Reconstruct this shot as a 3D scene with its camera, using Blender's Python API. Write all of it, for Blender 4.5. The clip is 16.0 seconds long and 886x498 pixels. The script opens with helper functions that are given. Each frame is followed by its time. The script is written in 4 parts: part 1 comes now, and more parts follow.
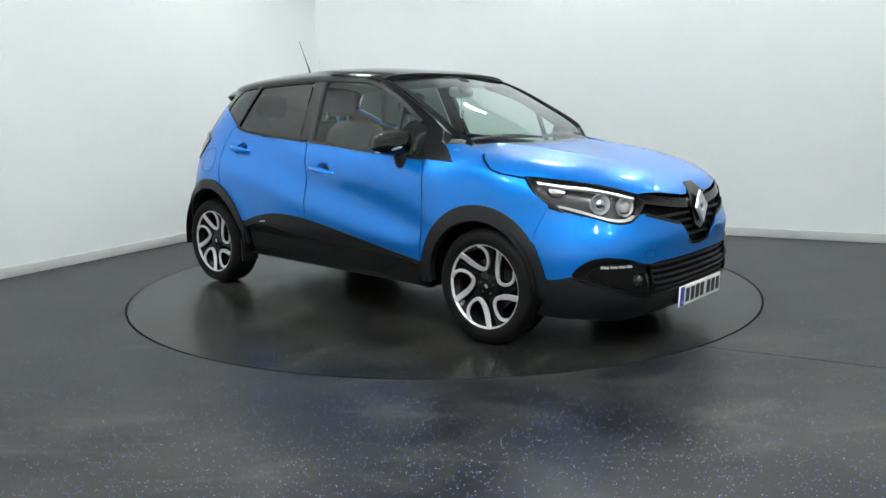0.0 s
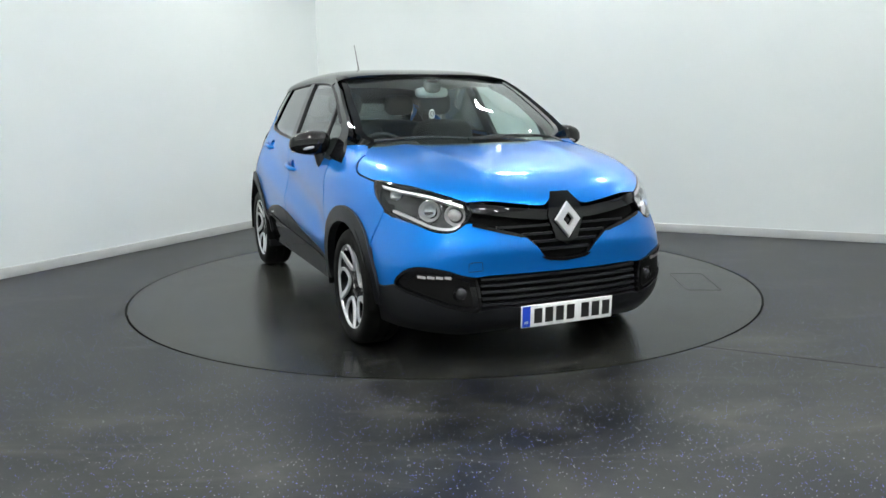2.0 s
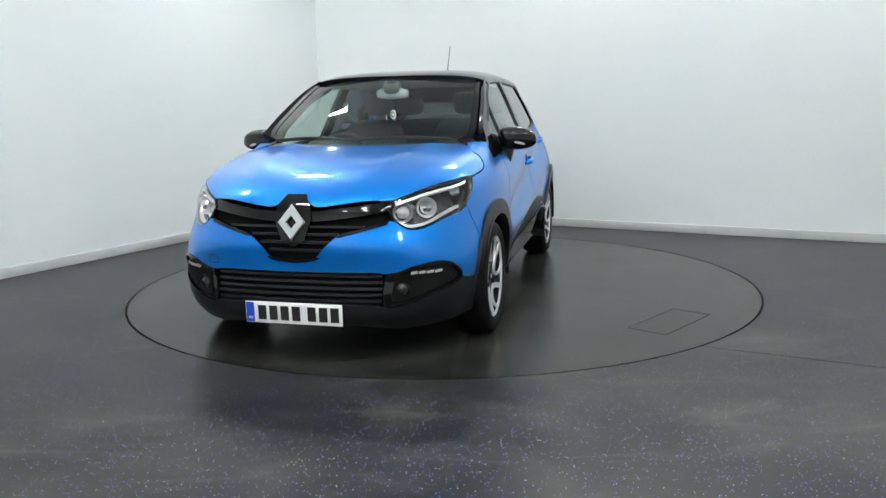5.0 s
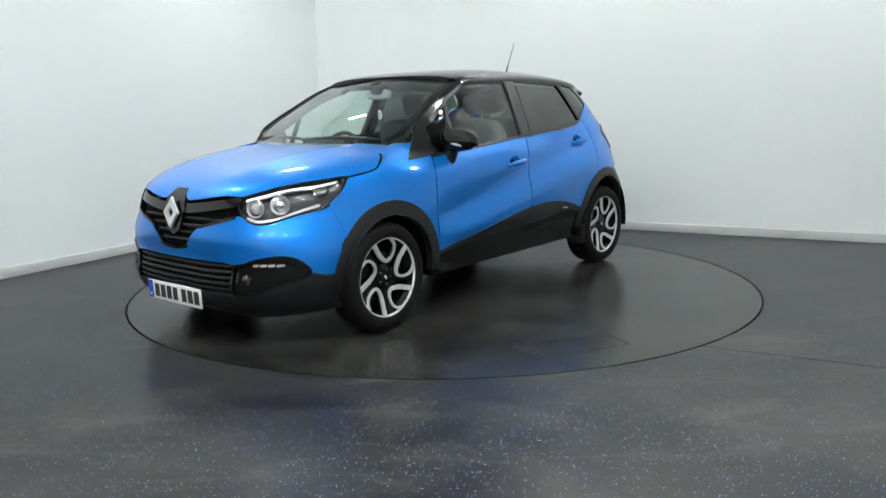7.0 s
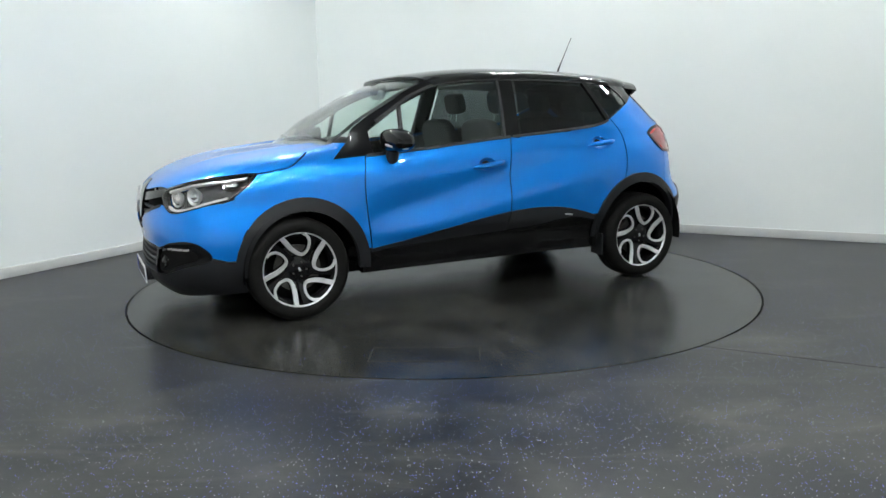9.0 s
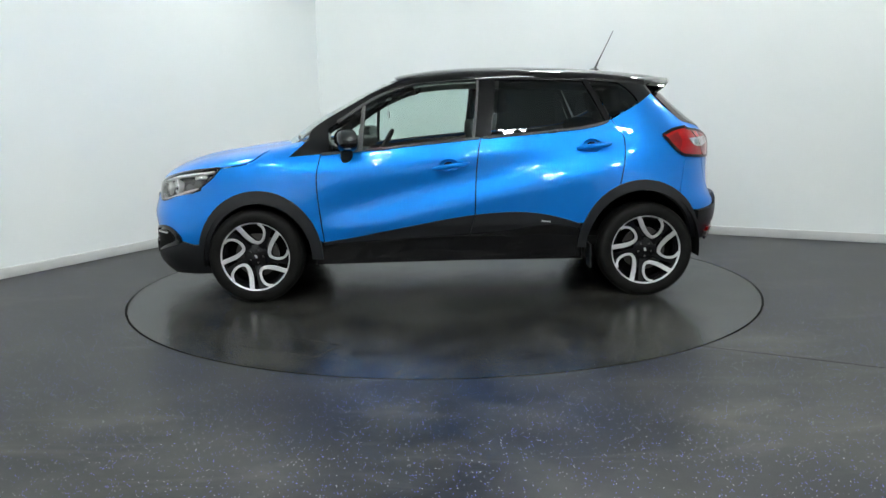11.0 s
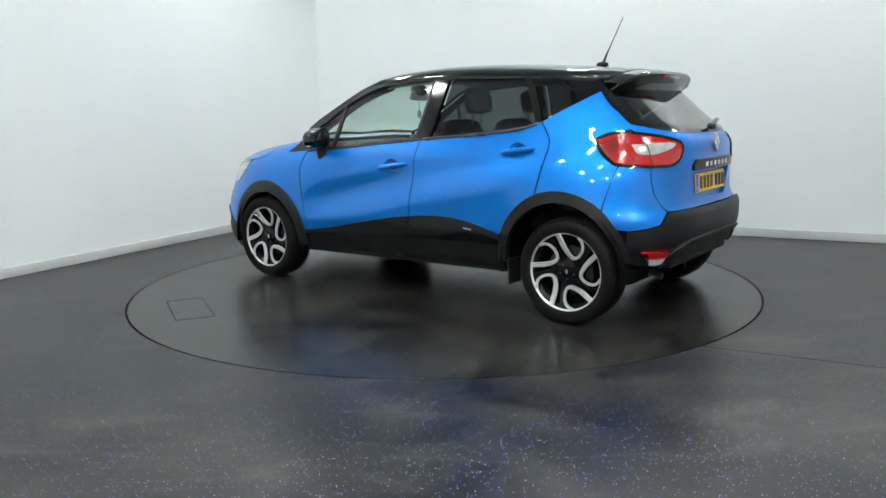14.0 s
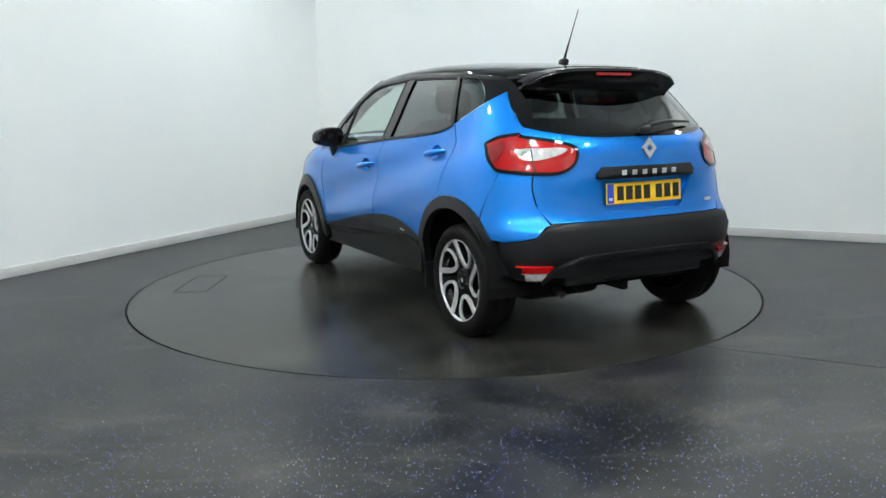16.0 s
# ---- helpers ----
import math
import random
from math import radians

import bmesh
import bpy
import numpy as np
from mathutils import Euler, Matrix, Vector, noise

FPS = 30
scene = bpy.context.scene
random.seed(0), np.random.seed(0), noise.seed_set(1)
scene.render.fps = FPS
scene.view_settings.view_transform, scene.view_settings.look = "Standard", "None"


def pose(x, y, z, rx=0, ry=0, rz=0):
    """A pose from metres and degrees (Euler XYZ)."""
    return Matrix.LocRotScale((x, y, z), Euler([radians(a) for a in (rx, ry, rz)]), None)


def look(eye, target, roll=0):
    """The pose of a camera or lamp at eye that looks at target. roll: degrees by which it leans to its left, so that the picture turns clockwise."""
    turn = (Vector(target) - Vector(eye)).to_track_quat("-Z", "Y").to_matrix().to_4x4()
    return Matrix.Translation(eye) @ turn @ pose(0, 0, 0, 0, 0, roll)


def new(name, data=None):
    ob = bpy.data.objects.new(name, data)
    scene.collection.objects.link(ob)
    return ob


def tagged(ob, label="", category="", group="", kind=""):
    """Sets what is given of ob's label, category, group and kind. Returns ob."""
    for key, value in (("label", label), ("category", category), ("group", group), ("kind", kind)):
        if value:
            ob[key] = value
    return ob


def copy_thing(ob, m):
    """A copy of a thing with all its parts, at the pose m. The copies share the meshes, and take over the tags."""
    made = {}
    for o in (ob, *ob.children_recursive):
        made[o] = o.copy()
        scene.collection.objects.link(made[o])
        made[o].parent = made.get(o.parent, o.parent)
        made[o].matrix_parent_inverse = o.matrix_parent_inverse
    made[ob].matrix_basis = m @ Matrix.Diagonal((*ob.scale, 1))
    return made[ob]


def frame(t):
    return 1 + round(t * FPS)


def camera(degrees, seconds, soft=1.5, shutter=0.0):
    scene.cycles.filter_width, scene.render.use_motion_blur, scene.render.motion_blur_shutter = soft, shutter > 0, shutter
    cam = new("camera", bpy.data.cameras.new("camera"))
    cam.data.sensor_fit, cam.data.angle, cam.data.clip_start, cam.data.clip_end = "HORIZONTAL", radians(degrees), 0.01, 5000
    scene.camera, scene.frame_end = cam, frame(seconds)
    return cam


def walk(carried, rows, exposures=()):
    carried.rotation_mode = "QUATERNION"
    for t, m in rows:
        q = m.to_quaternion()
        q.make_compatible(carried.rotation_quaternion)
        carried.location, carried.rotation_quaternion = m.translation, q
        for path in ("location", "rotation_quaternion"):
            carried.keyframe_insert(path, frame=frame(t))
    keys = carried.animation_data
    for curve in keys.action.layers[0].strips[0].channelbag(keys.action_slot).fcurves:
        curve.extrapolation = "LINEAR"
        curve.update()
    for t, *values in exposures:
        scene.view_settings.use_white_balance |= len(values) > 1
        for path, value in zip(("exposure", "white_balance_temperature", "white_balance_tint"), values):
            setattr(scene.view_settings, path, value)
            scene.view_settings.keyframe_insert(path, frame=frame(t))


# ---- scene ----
# ---------------------------------------------------------------- camera
cam = camera(58.99, 16.0)
EYE = Vector((0.0, -5.760, 1.2336))
YAW, PITCH, ROLL = 0.033, -9.785, -0.957
AIM = EYE + Vector((-math.sin(radians(YAW)) * math.cos(radians(PITCH)), math.cos(radians(YAW)) * math.cos(radians(PITCH)), math.sin(radians(PITCH))))
walk(cam, [(0, look(EYE, AIM, ROLL)), (16, look(EYE, AIM, ROLL))], exposures=[(0, 0.0), (16, 0.0)])

# ---------------------------------------------------------------- light
LAMP_STRENGTH = 360.0
world = bpy.data.worlds.new("studio")
world.use_nodes = True
world.node_tree.nodes["Background"].inputs[0].default_value = (0.9, 0.95, 1.0, 1)
world.node_tree.nodes["Background"].inputs[1].default_value = 0.05
scene.world = world


# ---------------------------------------------------------------- materials
def mat(name, col, rough=0.5, metal=0.0, coat=0.0, glow=0.0):
    m = bpy.data.materials.new(name)
    m.use_nodes = True
    b = m.node_tree.nodes["Principled BSDF"]
    b.inputs["Base Color"].default_value = (*col, 1)
    b.inputs["Roughness"].default_value = rough
    b.inputs["Metallic"].default_value = metal
    b.inputs["Coat Weight"].default_value = coat
    b.inputs["Coat Roughness"].default_value = 0.03
    if glow:
        b.inputs["Emission Color"].default_value = (*col, 1)
        b.inputs["Emission Strength"].default_value = glow
    return m


def link(m, a, b):
    m.node_tree.links.new(a, b)


def nd(m, kind, **inputs):
    n = m.node_tree.nodes.new(kind)
    for k, v in inputs.items():
        n.inputs[k.replace("_", " ")].default_value = v
    return n


def coords(m):
    return m.node_tree.nodes.new("ShaderNodeTexCoord").outputs["Object"]


def ramp(m, src, stops):
    r = m.node_tree.nodes.new("ShaderNodeValToRGB")
    link(m, src, r.inputs[0])
    e = r.color_ramp.elements
    while len(e) < len(stops):
        e.new(0.5)
    for el, (p, c) in zip(e, stops):
        el.position = p
        el.color = (*c, 1) if isinstance(c, tuple) else (c, c, c, 1)
    return r.outputs[0]


def mottled(name, c0, c1, scale, r0, r1, bump=0.0, bscale=200.0, metal=0.0, coat=0.0, spec=0.5):
    """A surface whose colour and gloss wander at two scales, with a fine grain."""
    m = mat(name, c0, r0, metal, coat)
    b = m.node_tree.nodes["Principled BSDF"]
    b.inputs["Specular IOR Level"].default_value = spec
    co = coords(m)
    n = nd(m, "ShaderNodeTexNoise", Scale=scale, Detail=6.0, Roughness=0.6)
    link(m, co, n.inputs["Vector"])
    link(m, ramp(m, n.outputs["Fac"], [(0.3, c0), (0.7, c1)]), b.inputs["Base Color"])
    link(m, ramp(m, n.outputs["Fac"], [(0.3, r0), (0.7, r1)]), b.inputs["Roughness"])
    if bump:
        g = nd(m, "ShaderNodeTexNoise", Scale=bscale, Detail=3.0)
        link(m, co, g.inputs["Vector"])
        bp = nd(m, "ShaderNodeBump", Strength=bump, Distance=0.002)
        link(m, g.outputs["Fac"], bp.inputs["Height"])
        link(m, bp.outputs["Normal"], b.inputs["Normal"])
    return m


def floor_material(name, flecks, c0, c1, gloss):
    """Dark safety vinyl: worn in clouds and smears, with white and blue flecks."""
    m = mat(name, c0, 0.3)
    b = m.node_tree.nodes["Principled BSDF"]
    b.inputs["Specular IOR Level"].default_value = 0.17
    co = coords(m)
    big = nd(m, "ShaderNodeTexNoise", Scale=1.1, Detail=6.0, Roughness=0.6)
    fine = nd(m, "ShaderNodeTexNoise", Scale=420.0, Detail=2.0)
    vor = nd(m, "ShaderNodeTexVoronoi", Scale=86.0, Randomness=1.0)
    scuff = nd(m, "ShaderNodeTexNoise", Scale=2.2, Detail=6.0, Roughness=0.58, Distortion=0.5)
    marks = nd(m, "ShaderNodeTexNoise", Scale=2.4, Detail=6.0, Roughness=0.66, Distortion=0.8)
    stretch = nd(m, "ShaderNodeMapping", Scale=(0.45, 1.7, 1.0), Rotation=(0, 0, 0.25))
    link(m, co, stretch.inputs["Vector"])
    for n in (big, fine, vor, scuff):
        link(m, co, n.inputs["Vector"])
    link(m, stretch.outputs[0], marks.inputs["Vector"])
    layer = ramp(m, big.outputs["Fac"], [(0.3, c0), (0.7, c1)])
    for src, lo, hi, top, tint in ((scuff, 0.42, 0.70, 0.24, (0.10, 0.10, 0.085, 1)), (marks, 0.54, 0.72, 0.32, (0.12, 0.115, 0.10, 1))):
        mix = nd(m, "ShaderNodeMixRGB", Color2=tint)
        link(m, ramp(m, src.outputs["Fac"], [(lo, 0.0), (hi, top)]), mix.inputs[0])
        link(m, layer, mix.inputs[1])
        layer = mix.outputs[0]
    # flecks: the heart of some cells only
    near = nd(m, "ShaderNodeMath")
    near.operation = "LESS_THAN"
    near.inputs[1].default_value = 0.18
    link(m, vor.outputs["Distance"], near.inputs[0])
    sep = nd(m, "ShaderNodeSeparateColor")
    link(m, vor.outputs["Color"], sep.inputs[0])
    some = nd(m, "ShaderNodeMath")
    some.operation = "GREATER_THAN"
    some.inputs[1].default_value = 1.0 - flecks
    link(m, sep.outputs[0], some.inputs[0])
    both = nd(m, "ShaderNodeMath")
    both.operation = "MULTIPLY"
    link(m, near.outputs[0], both.inputs[0])
    link(m, some.outputs[0], both.inputs[1])
    fleck = ramp(m, sep.outputs[1], [(0.0, (0.08, 0.08, 0.40)), (0.62, (0.19, 0.20, 0.85)), (0.66, (0.26, 0.26, 0.29)), (1.0, (0.58, 0.59, 0.63))])
    mx1 = nd(m, "ShaderNodeMixRGB")
    link(m, both.outputs[0], mx1.inputs[0])
    link(m, layer, mx1.inputs[1])
    link(m, fleck, mx1.inputs[2])
    link(m, mx1.outputs[0], b.inputs["Base Color"])
    link(m, ramp(m, scuff.outputs["Fac"], [(0.25, gloss), (0.75, gloss + 0.05)]), b.inputs["Roughness"])
    bp = nd(m, "ShaderNodeBump", Strength=0.12, Distance=0.001)
    link(m, fine.outputs["Fac"], bp.inputs["Height"])
    link(m, bp.outputs["Normal"], b.inputs["Normal"])
    return m


def paint_material():
    """Metallic blue car paint under clear lacquer, with fine flake."""
    m = mat("blue_paint", (0.005, 0.14, 0.62), 0.36, 0.55, 0.8)
    b = m.node_tree.nodes["Principled BSDF"]
    b.inputs["Specular IOR Level"].default_value = 0.15
    co = coords(m)
    fl = nd(m, "ShaderNodeTexVoronoi", Scale=900.0)
    link(m, co, fl.inputs["Vector"])
    sep = nd(m, "ShaderNodeSeparateColor")
    link(m, fl.outputs["Color"], sep.inputs[0])
    link(m, ramp(m, sep.outputs[0], [(0.0, (0.0008, 0.165, 0.60)), (1.0, (0.002, 0.205, 0.69))]), b.inputs["Base Color"])
    link(m, ramp(m, sep.outputs[1], [(0.0, 0.33), (1.0, 0.42)]), b.inputs["Roughness"])
    return m


def glass_material(name, tint, rough=0.0):
    """Thin tinted car glass: see-through with a mirror sheen that grows at grazing angles."""
    m = bpy.data.materials.new(name)
    m.use_nodes = True
    m.node_tree.nodes.clear()
    out = nd(m, "ShaderNodeOutputMaterial")
    tr = nd(m, "ShaderNodeBsdfTransparent", Color=(*tint, 1))
    gl = nd(m, "ShaderNodeBsdfGlossy", Color=(1, 1, 1, 1), Roughness=rough)
    lw = nd(m, "ShaderNodeLayerWeight", Blend=0.5)
    pw = nd(m, "ShaderNodeMath")
    pw.operation = "POWER"
    pw.inputs[1].default_value = 4.0
    link(m, lw.outputs["Facing"], pw.inputs[0])
    fr = nd(m, "ShaderNodeMath")
    fr.operation = "MULTIPLY_ADD"
    fr.inputs[1].default_value = 0.93
    fr.inputs[2].default_value = 0.05
    link(m, pw.outputs[0], fr.inputs[0])
    mx = nd(m, "ShaderNodeMixShader")
    link(m, fr.outputs[0], mx.inputs[0])
    link(m, tr.outputs[0], mx.inputs[1])
    link(m, gl.outputs[0], mx.inputs[2])
    link(m, mx.outputs[0], out.inputs[0])
    return m


WALL = mottled("wall_paint", (0.78, 0.82, 0.815), (0.81, 0.84, 0.835), 1.2, 0.55, 0.65, 0.05, 60)
SKIRT = mottled("skirting_paint", (0.52, 0.53, 0.52), (0.60, 0.61, 0.60), 3.0, 0.4, 0.55)
CEIL = mottled("ceiling_paint", (0.76, 0.78, 0.78), (0.80, 0.82, 0.82), 1.0, 0.7, 0.8)
FLOOR = floor_material("speckled_vinyl", 0.48, (0.006, 0.0065, 0.008), (0.013, 0.0135, 0.0135), 0.33)
TABLETOP = floor_material("turntable_vinyl", 0.10, (0.008, 0.0085, 0.008), (0.016, 0.0165, 0.015), 0.22)
GAP = mat("dark_gap", (0.006, 0.006, 0.006), 0.8)
LED = mat("lamp_diffuser", (0.965, 1.0, 0.985), 0.5, glow=LAMP_STRENGTH)
STEEL = mottled("painted_steel", (0.7, 0.7, 0.7), (0.75, 0.75, 0.75), 5, 0.4, 0.5)
PAINT = paint_material()
GLOSS = mottled("gloss_black", (0.003, 0.003, 0.0035), (0.005, 0.005, 0.0055), 6, 0.05, 0.09)
PLASTIC = mottled("grained_black_plastic", (0.006, 0.0065, 0.008), (0.010, 0.0106, 0.0125), 8, 0.36, 0.46, 0.25, 500, spec=0.38)
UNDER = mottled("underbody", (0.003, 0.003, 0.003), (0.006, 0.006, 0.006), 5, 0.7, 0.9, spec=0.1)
RUBBER = mottled("tyre_rubber", (0.004, 0.004, 0.004), (0.009, 0.009, 0.0085), 14, 0.5, 0.7, 0.2, 300, spec=0.12)
ALLOY = mottled("machined_alloy", (0.58, 0.58, 0.59), (0.68, 0.68, 0.69), 30, 0.32, 0.42, metal=0.6)
DARKRIM = mottled("rim_black", (0.003, 0.003, 0.0035), (0.006, 0.006, 0.007), 12, 0.10, 0.16, spec=0.3)
DISC = mottled("brake_steel", (0.07, 0.067, 0.064), (0.11, 0.105, 0.10), 30, 0.35, 0.5, metal=0.9)
CHROME = mottled("chrome", (0.75, 0.76, 0.77), (0.82, 0.82, 0.83), 10, 0.08, 0.14, metal=1.0)
SATIN = mottled("satin_silver", (0.60, 0.61, 0.62), (0.70, 0.70, 0.71), 20, 0.3, 0.4, metal=0.8)
CLEAR = glass_material("clear_glass", (0.80, 0.90, 0.86))
SCREEN = glass_material("windscreen_glass", (0.74, 0.86, 0.81))
PRIVACY = glass_material("privacy_glass", (0.10, 0.115, 0.115))
LENS = glass_material("lamp_lens", (0.97, 0.97, 0.97), 0.02)
RED = mottled("red_lens", (0.30, 0.0015, 0.002), (0.42, 0.003, 0.004), 25, 0.10, 0.18, coat=1.0)
DARKRED = mottled("dark_red_lens", (0.16, 0.004, 0.005), (0.22, 0.006, 0.006), 25, 0.12, 0.2, coat=1.0)
LAMPWHITE = mottled("white_lamp_lens", (0.33, 0.31, 0.31), (0.48, 0.46, 0.46), 40, 0.12, 0.25, coat=1.0)
LAMPGREY = mottled("lamp_housing", (0.03, 0.03, 0.033), (0.08, 0.08, 0.085), 18, 0.15, 0.3, metal=0.6)
CLOTH = mottled("seat_cloth", (0.045, 0.047, 0.048), (0.075, 0.077, 0.078), 25, 0.8, 0.95, 0.4, 400)
DASH = mottled("dashboard_plastic", (0.020, 0.021, 0.022), (0.032, 0.033, 0.034), 12, 0.5, 0.65, 0.2, 400)
LINER = mottled("headliner", (0.30, 0.31, 0.30), (0.36, 0.37, 0.36), 10, 0.85, 0.95)
PLATEWHITE = mottled("plate_white", (0.72, 0.73, 0.72), (0.80, 0.80, 0.80), 12, 0.3, 0.4)
PLATEYELLOW = mottled("plate_yellow", (0.80, 0.50, 0.010), (0.86, 0.56, 0.015), 12, 0.3, 0.4)
PLATEBLUE = mottled("plate_blue", (0.01, 0.05, 0.45), (0.015, 0.07, 0.55), 12, 0.3, 0.4)
INK = mottled("plate_ink", (0.008, 0.008, 0.008), (0.014, 0.014, 0.014), 12, 0.4, 0.5)
MIRRORGLASS = mat("mirror_glass", (0.8, 0.82, 0.84), 0.02, 1.0)


# ---------------------------------------------------------------- helpers for shapes
def link_mesh(name, me, material, parent=None, label="", m=None):
    me.materials.append(material)
    ob = new(name, me)
    ob.parent = parent
    if m is not None:
        ob.matrix_basis = m
    return tagged(ob, label)


def part(name, bm, material, parent=None, label="", smooth=None, m=None):
    """One mesh object out of a bmesh. smooth: the angle in degrees up to which edges are shaded round."""
    me = bpy.data.meshes.new(name)
    bmesh.ops.recalc_face_normals(bm, faces=bm.faces)
    if smooth:
        for f in bm.faces:
            f.smooth = True
        for e in bm.edges:
            if len(e.link_faces) == 2 and e.calc_face_angle(0) > radians(smooth):
                e.smooth = False
    bm.to_mesh(me)
    bm.free()
    return link_mesh(name, me, material, parent, label, m)


def add_box(bm, lo, hi, bevel=0.0, m=None):
    r = bmesh.ops.create_cube(bm, size=1)
    for v in r["verts"]:
        v.co = Vector([(lo[i] + hi[i]) / 2 + v.co[i] * (hi[i] - lo[i]) for i in range(3)])
    if bevel:
        vs = r["verts"]
        es = list({e for v in vs for e in v.link_edges})
        got = bmesh.ops.bevel(bm, geom=es, offset=bevel, segments=3, profile=0.5, affect="EDGES")
        vs = list({v for f in got["faces"] for v in f.verts} | {v for v in vs if v.is_valid})
    else:
        vs = r["verts"]
    if m is not None:
        bmesh.ops.transform(bm, matrix=m, verts=vs)
    return bm


def boxed(name, lo, hi, material, parent=None, bevel=0.0, label="", m=None):
    return part(name, add_box(bmesh.new(), lo, hi, bevel), material, parent, label, 40 if bevel else None, m)


def lathe(profile, seg=48, axis="X", ring=False):
    """A bmesh turned round an axis out of (radius, height along the axis) pairs."""
    bm = bmesh.new()
    rings = []
    for r, h in profile:
        ring = []
        for i in range(seg):
            a = 2 * math.pi * i / seg
            c, s = r * math.cos(a), r * math.sin(a)
            ring.append(bm.verts.new((h, c, s) if axis == "X" else ((c, h, s) if axis == "Y" else (c, s, h))))
        rings.append(ring)
    for a, b in zip(rings, rings[1:] + (rings[:1] if ring else [])):
        for i in range(seg):
            j = (i + 1) % seg
            bm.faces.new((a[i], a[j], b[j], b[i]))
    for loop, (r, h) in ((rings[0], profile[0]), (rings[-1], profile[-1])):
        if r > 1e-4 and not ring:
            bm.faces.new(loop)
    bmesh.ops.remove_doubles(bm, verts=bm.verts, dist=1e-5)
    return bm


def tube(points, radius, seg=8):
    """A round bar along a line of points; radius may be one number for each."""
    bm = bmesh.new()
    pts = [Vector(p) for p in points]
    rad = radius if isinstance(radius, (list, tuple)) else [radius] * len(pts)
    rings = []
    for i, p in enumerate(pts):
        d = (pts[min(i + 1, len(pts) - 1)] - pts[max(i - 1, 0)]).normalized()
        q = d.to_track_quat("Z", "Y")
        rings.append([bm.verts.new(p + q @ Vector((rad[i] * math.cos(2 * math.pi * k / seg), rad[i] * math.sin(2 * math.pi * k / seg), 0))) for k in range(seg)])
    for a, b in zip(rings, rings[1:]):
        for k in range(seg):
            bm.faces.new((a[k], a[(k + 1) % seg], b[(k + 1) % seg], b[k]))
    bm.faces.new(rings[0])
    bm.faces.new(rings[-1])
    return bm


def blob(centre, size, ex=0.6, ey=0.6, nu=20, nv=14):
    """A superellipsoid: size holds half lengths; small exponents give boxes with round edges."""
    bm = bmesh.new()

    def pw(v, e):
        return math.copysign(abs(v) ** e, v)

    rows = []
    for j in range(nv + 1):
        b = -math.pi / 2 + math.pi * j / nv
        rows.append([bm.verts.new((centre[0] + size[0] * pw(math.cos(b), ey) * pw(math.cos(2 * math.pi * i / nu), ex),
                                   centre[1] + size[1] * pw(math.cos(b), ey) * pw(math.sin(2 * math.pi * i / nu), ex),
                                   centre[2] + size[2] * pw(math.sin(b), ey))) for i in range(nu)])
    for a, b in zip(rows, rows[1:]):
        for i in range(nu):
            bm.faces.new((a[i], a[(i + 1) % nu], b[(i + 1) % nu], b[i]))
    bmesh.ops.remove_doubles(bm, verts=bm.verts, dist=1e-5)
    return bm


# ---------------------------------------------------------------- the room
TABLE_R = 2.2207
CORNER = Vector((-1.53, 4.26, 0))
WEST = Vector((0.450, 0.893, 0)).normalized()
EAST = Vector((0.883, -0.469, 0)).normalized()
CEIL_Z = 4.2


def ring_floor():
    """The floor: one slab with a round opening for the turntable."""
    bm = bmesh.new()
    seg, far = 192, 14.0
    inner, inner_low, outer = [], [], []
    for i in range(seg):
        a = 2 * math.pi * i / seg
        c, s = math.cos(a), math.sin(a)
        k = far / max(abs(c), abs(s))
        inner.append(bm.verts.new(((TABLE_R + 0.008) * c, (TABLE_R + 0.008) * s, 0)))
        inner_low.append(bm.verts.new(((TABLE_R + 0.008) * c, (TABLE_R + 0.008) * s, -0.06)))
        outer.append(bm.verts.new((k * c, k * s, 0)))
    for i in range(seg):
        j = (i + 1) % seg
        bm.faces.new((inner[i], outer[i], outer[j], inner[j]))
        bm.faces.new((inner_low[i], inner[i], inner[j], inner_low[j]))
    ob = part("floor", bm, FLOOR)
    return tagged(ob, "dark grey speckled vinyl floor, scuffed and slightly glossy", "floor", kind="structure")


def walls():
    def wall(name, start, along, length, label):
        n = Vector((along.y, -along.x, 0))
        ob = boxed(name, (0, 0, 0), (length, 0.12, CEIL_Z), WALL)
        a = math.atan2(along.y, along.x)
        ob.matrix_basis = Matrix.Translation(start) @ Matrix.Rotation(a, 4, "Z")
        tagged(ob, label, "wall", kind="structure")
        sk = boxed("baseboard", (0.0, -0.012, 0.0), (length, 0.0, 0.084), SKIRT, bevel=0.002)
        sk.matrix_basis = ob.matrix_basis.copy()
        tagged(sk, "pale painted skirting board along a studio wall", "baseboard", kind="structure")
        return ob

    wall("wall_west", CORNER - WEST * 12.4, WEST, 12.4, "plain white painted studio wall")
    wall("wall_north", CORNER, EAST, 11.0, "plain white painted studio wall, slightly scuffed")
    end = CORNER + EAST * 11.0
    wall("wall_east", end, -WEST, 12.4, "plain white painted studio wall")
    wall("wall_south", end - WEST * 12.4, -EAST, 11.0, "plain white painted studio wall")
    mid = CORNER + EAST * 5.5 - WEST * 6.2
    top = boxed("ceiling", (-5.7, -6.4, 0), (5.7, 6.4, 0.1), CEIL)
    top.matrix_basis = Matrix.Translation((mid.x, mid.y, CEIL_Z)) @ Matrix.Rotation(math.atan2(EAST.y, EAST.x), 4, "Z")
    tagged(top, "plain grey painted studio ceiling", "ceiling", kind="structure")


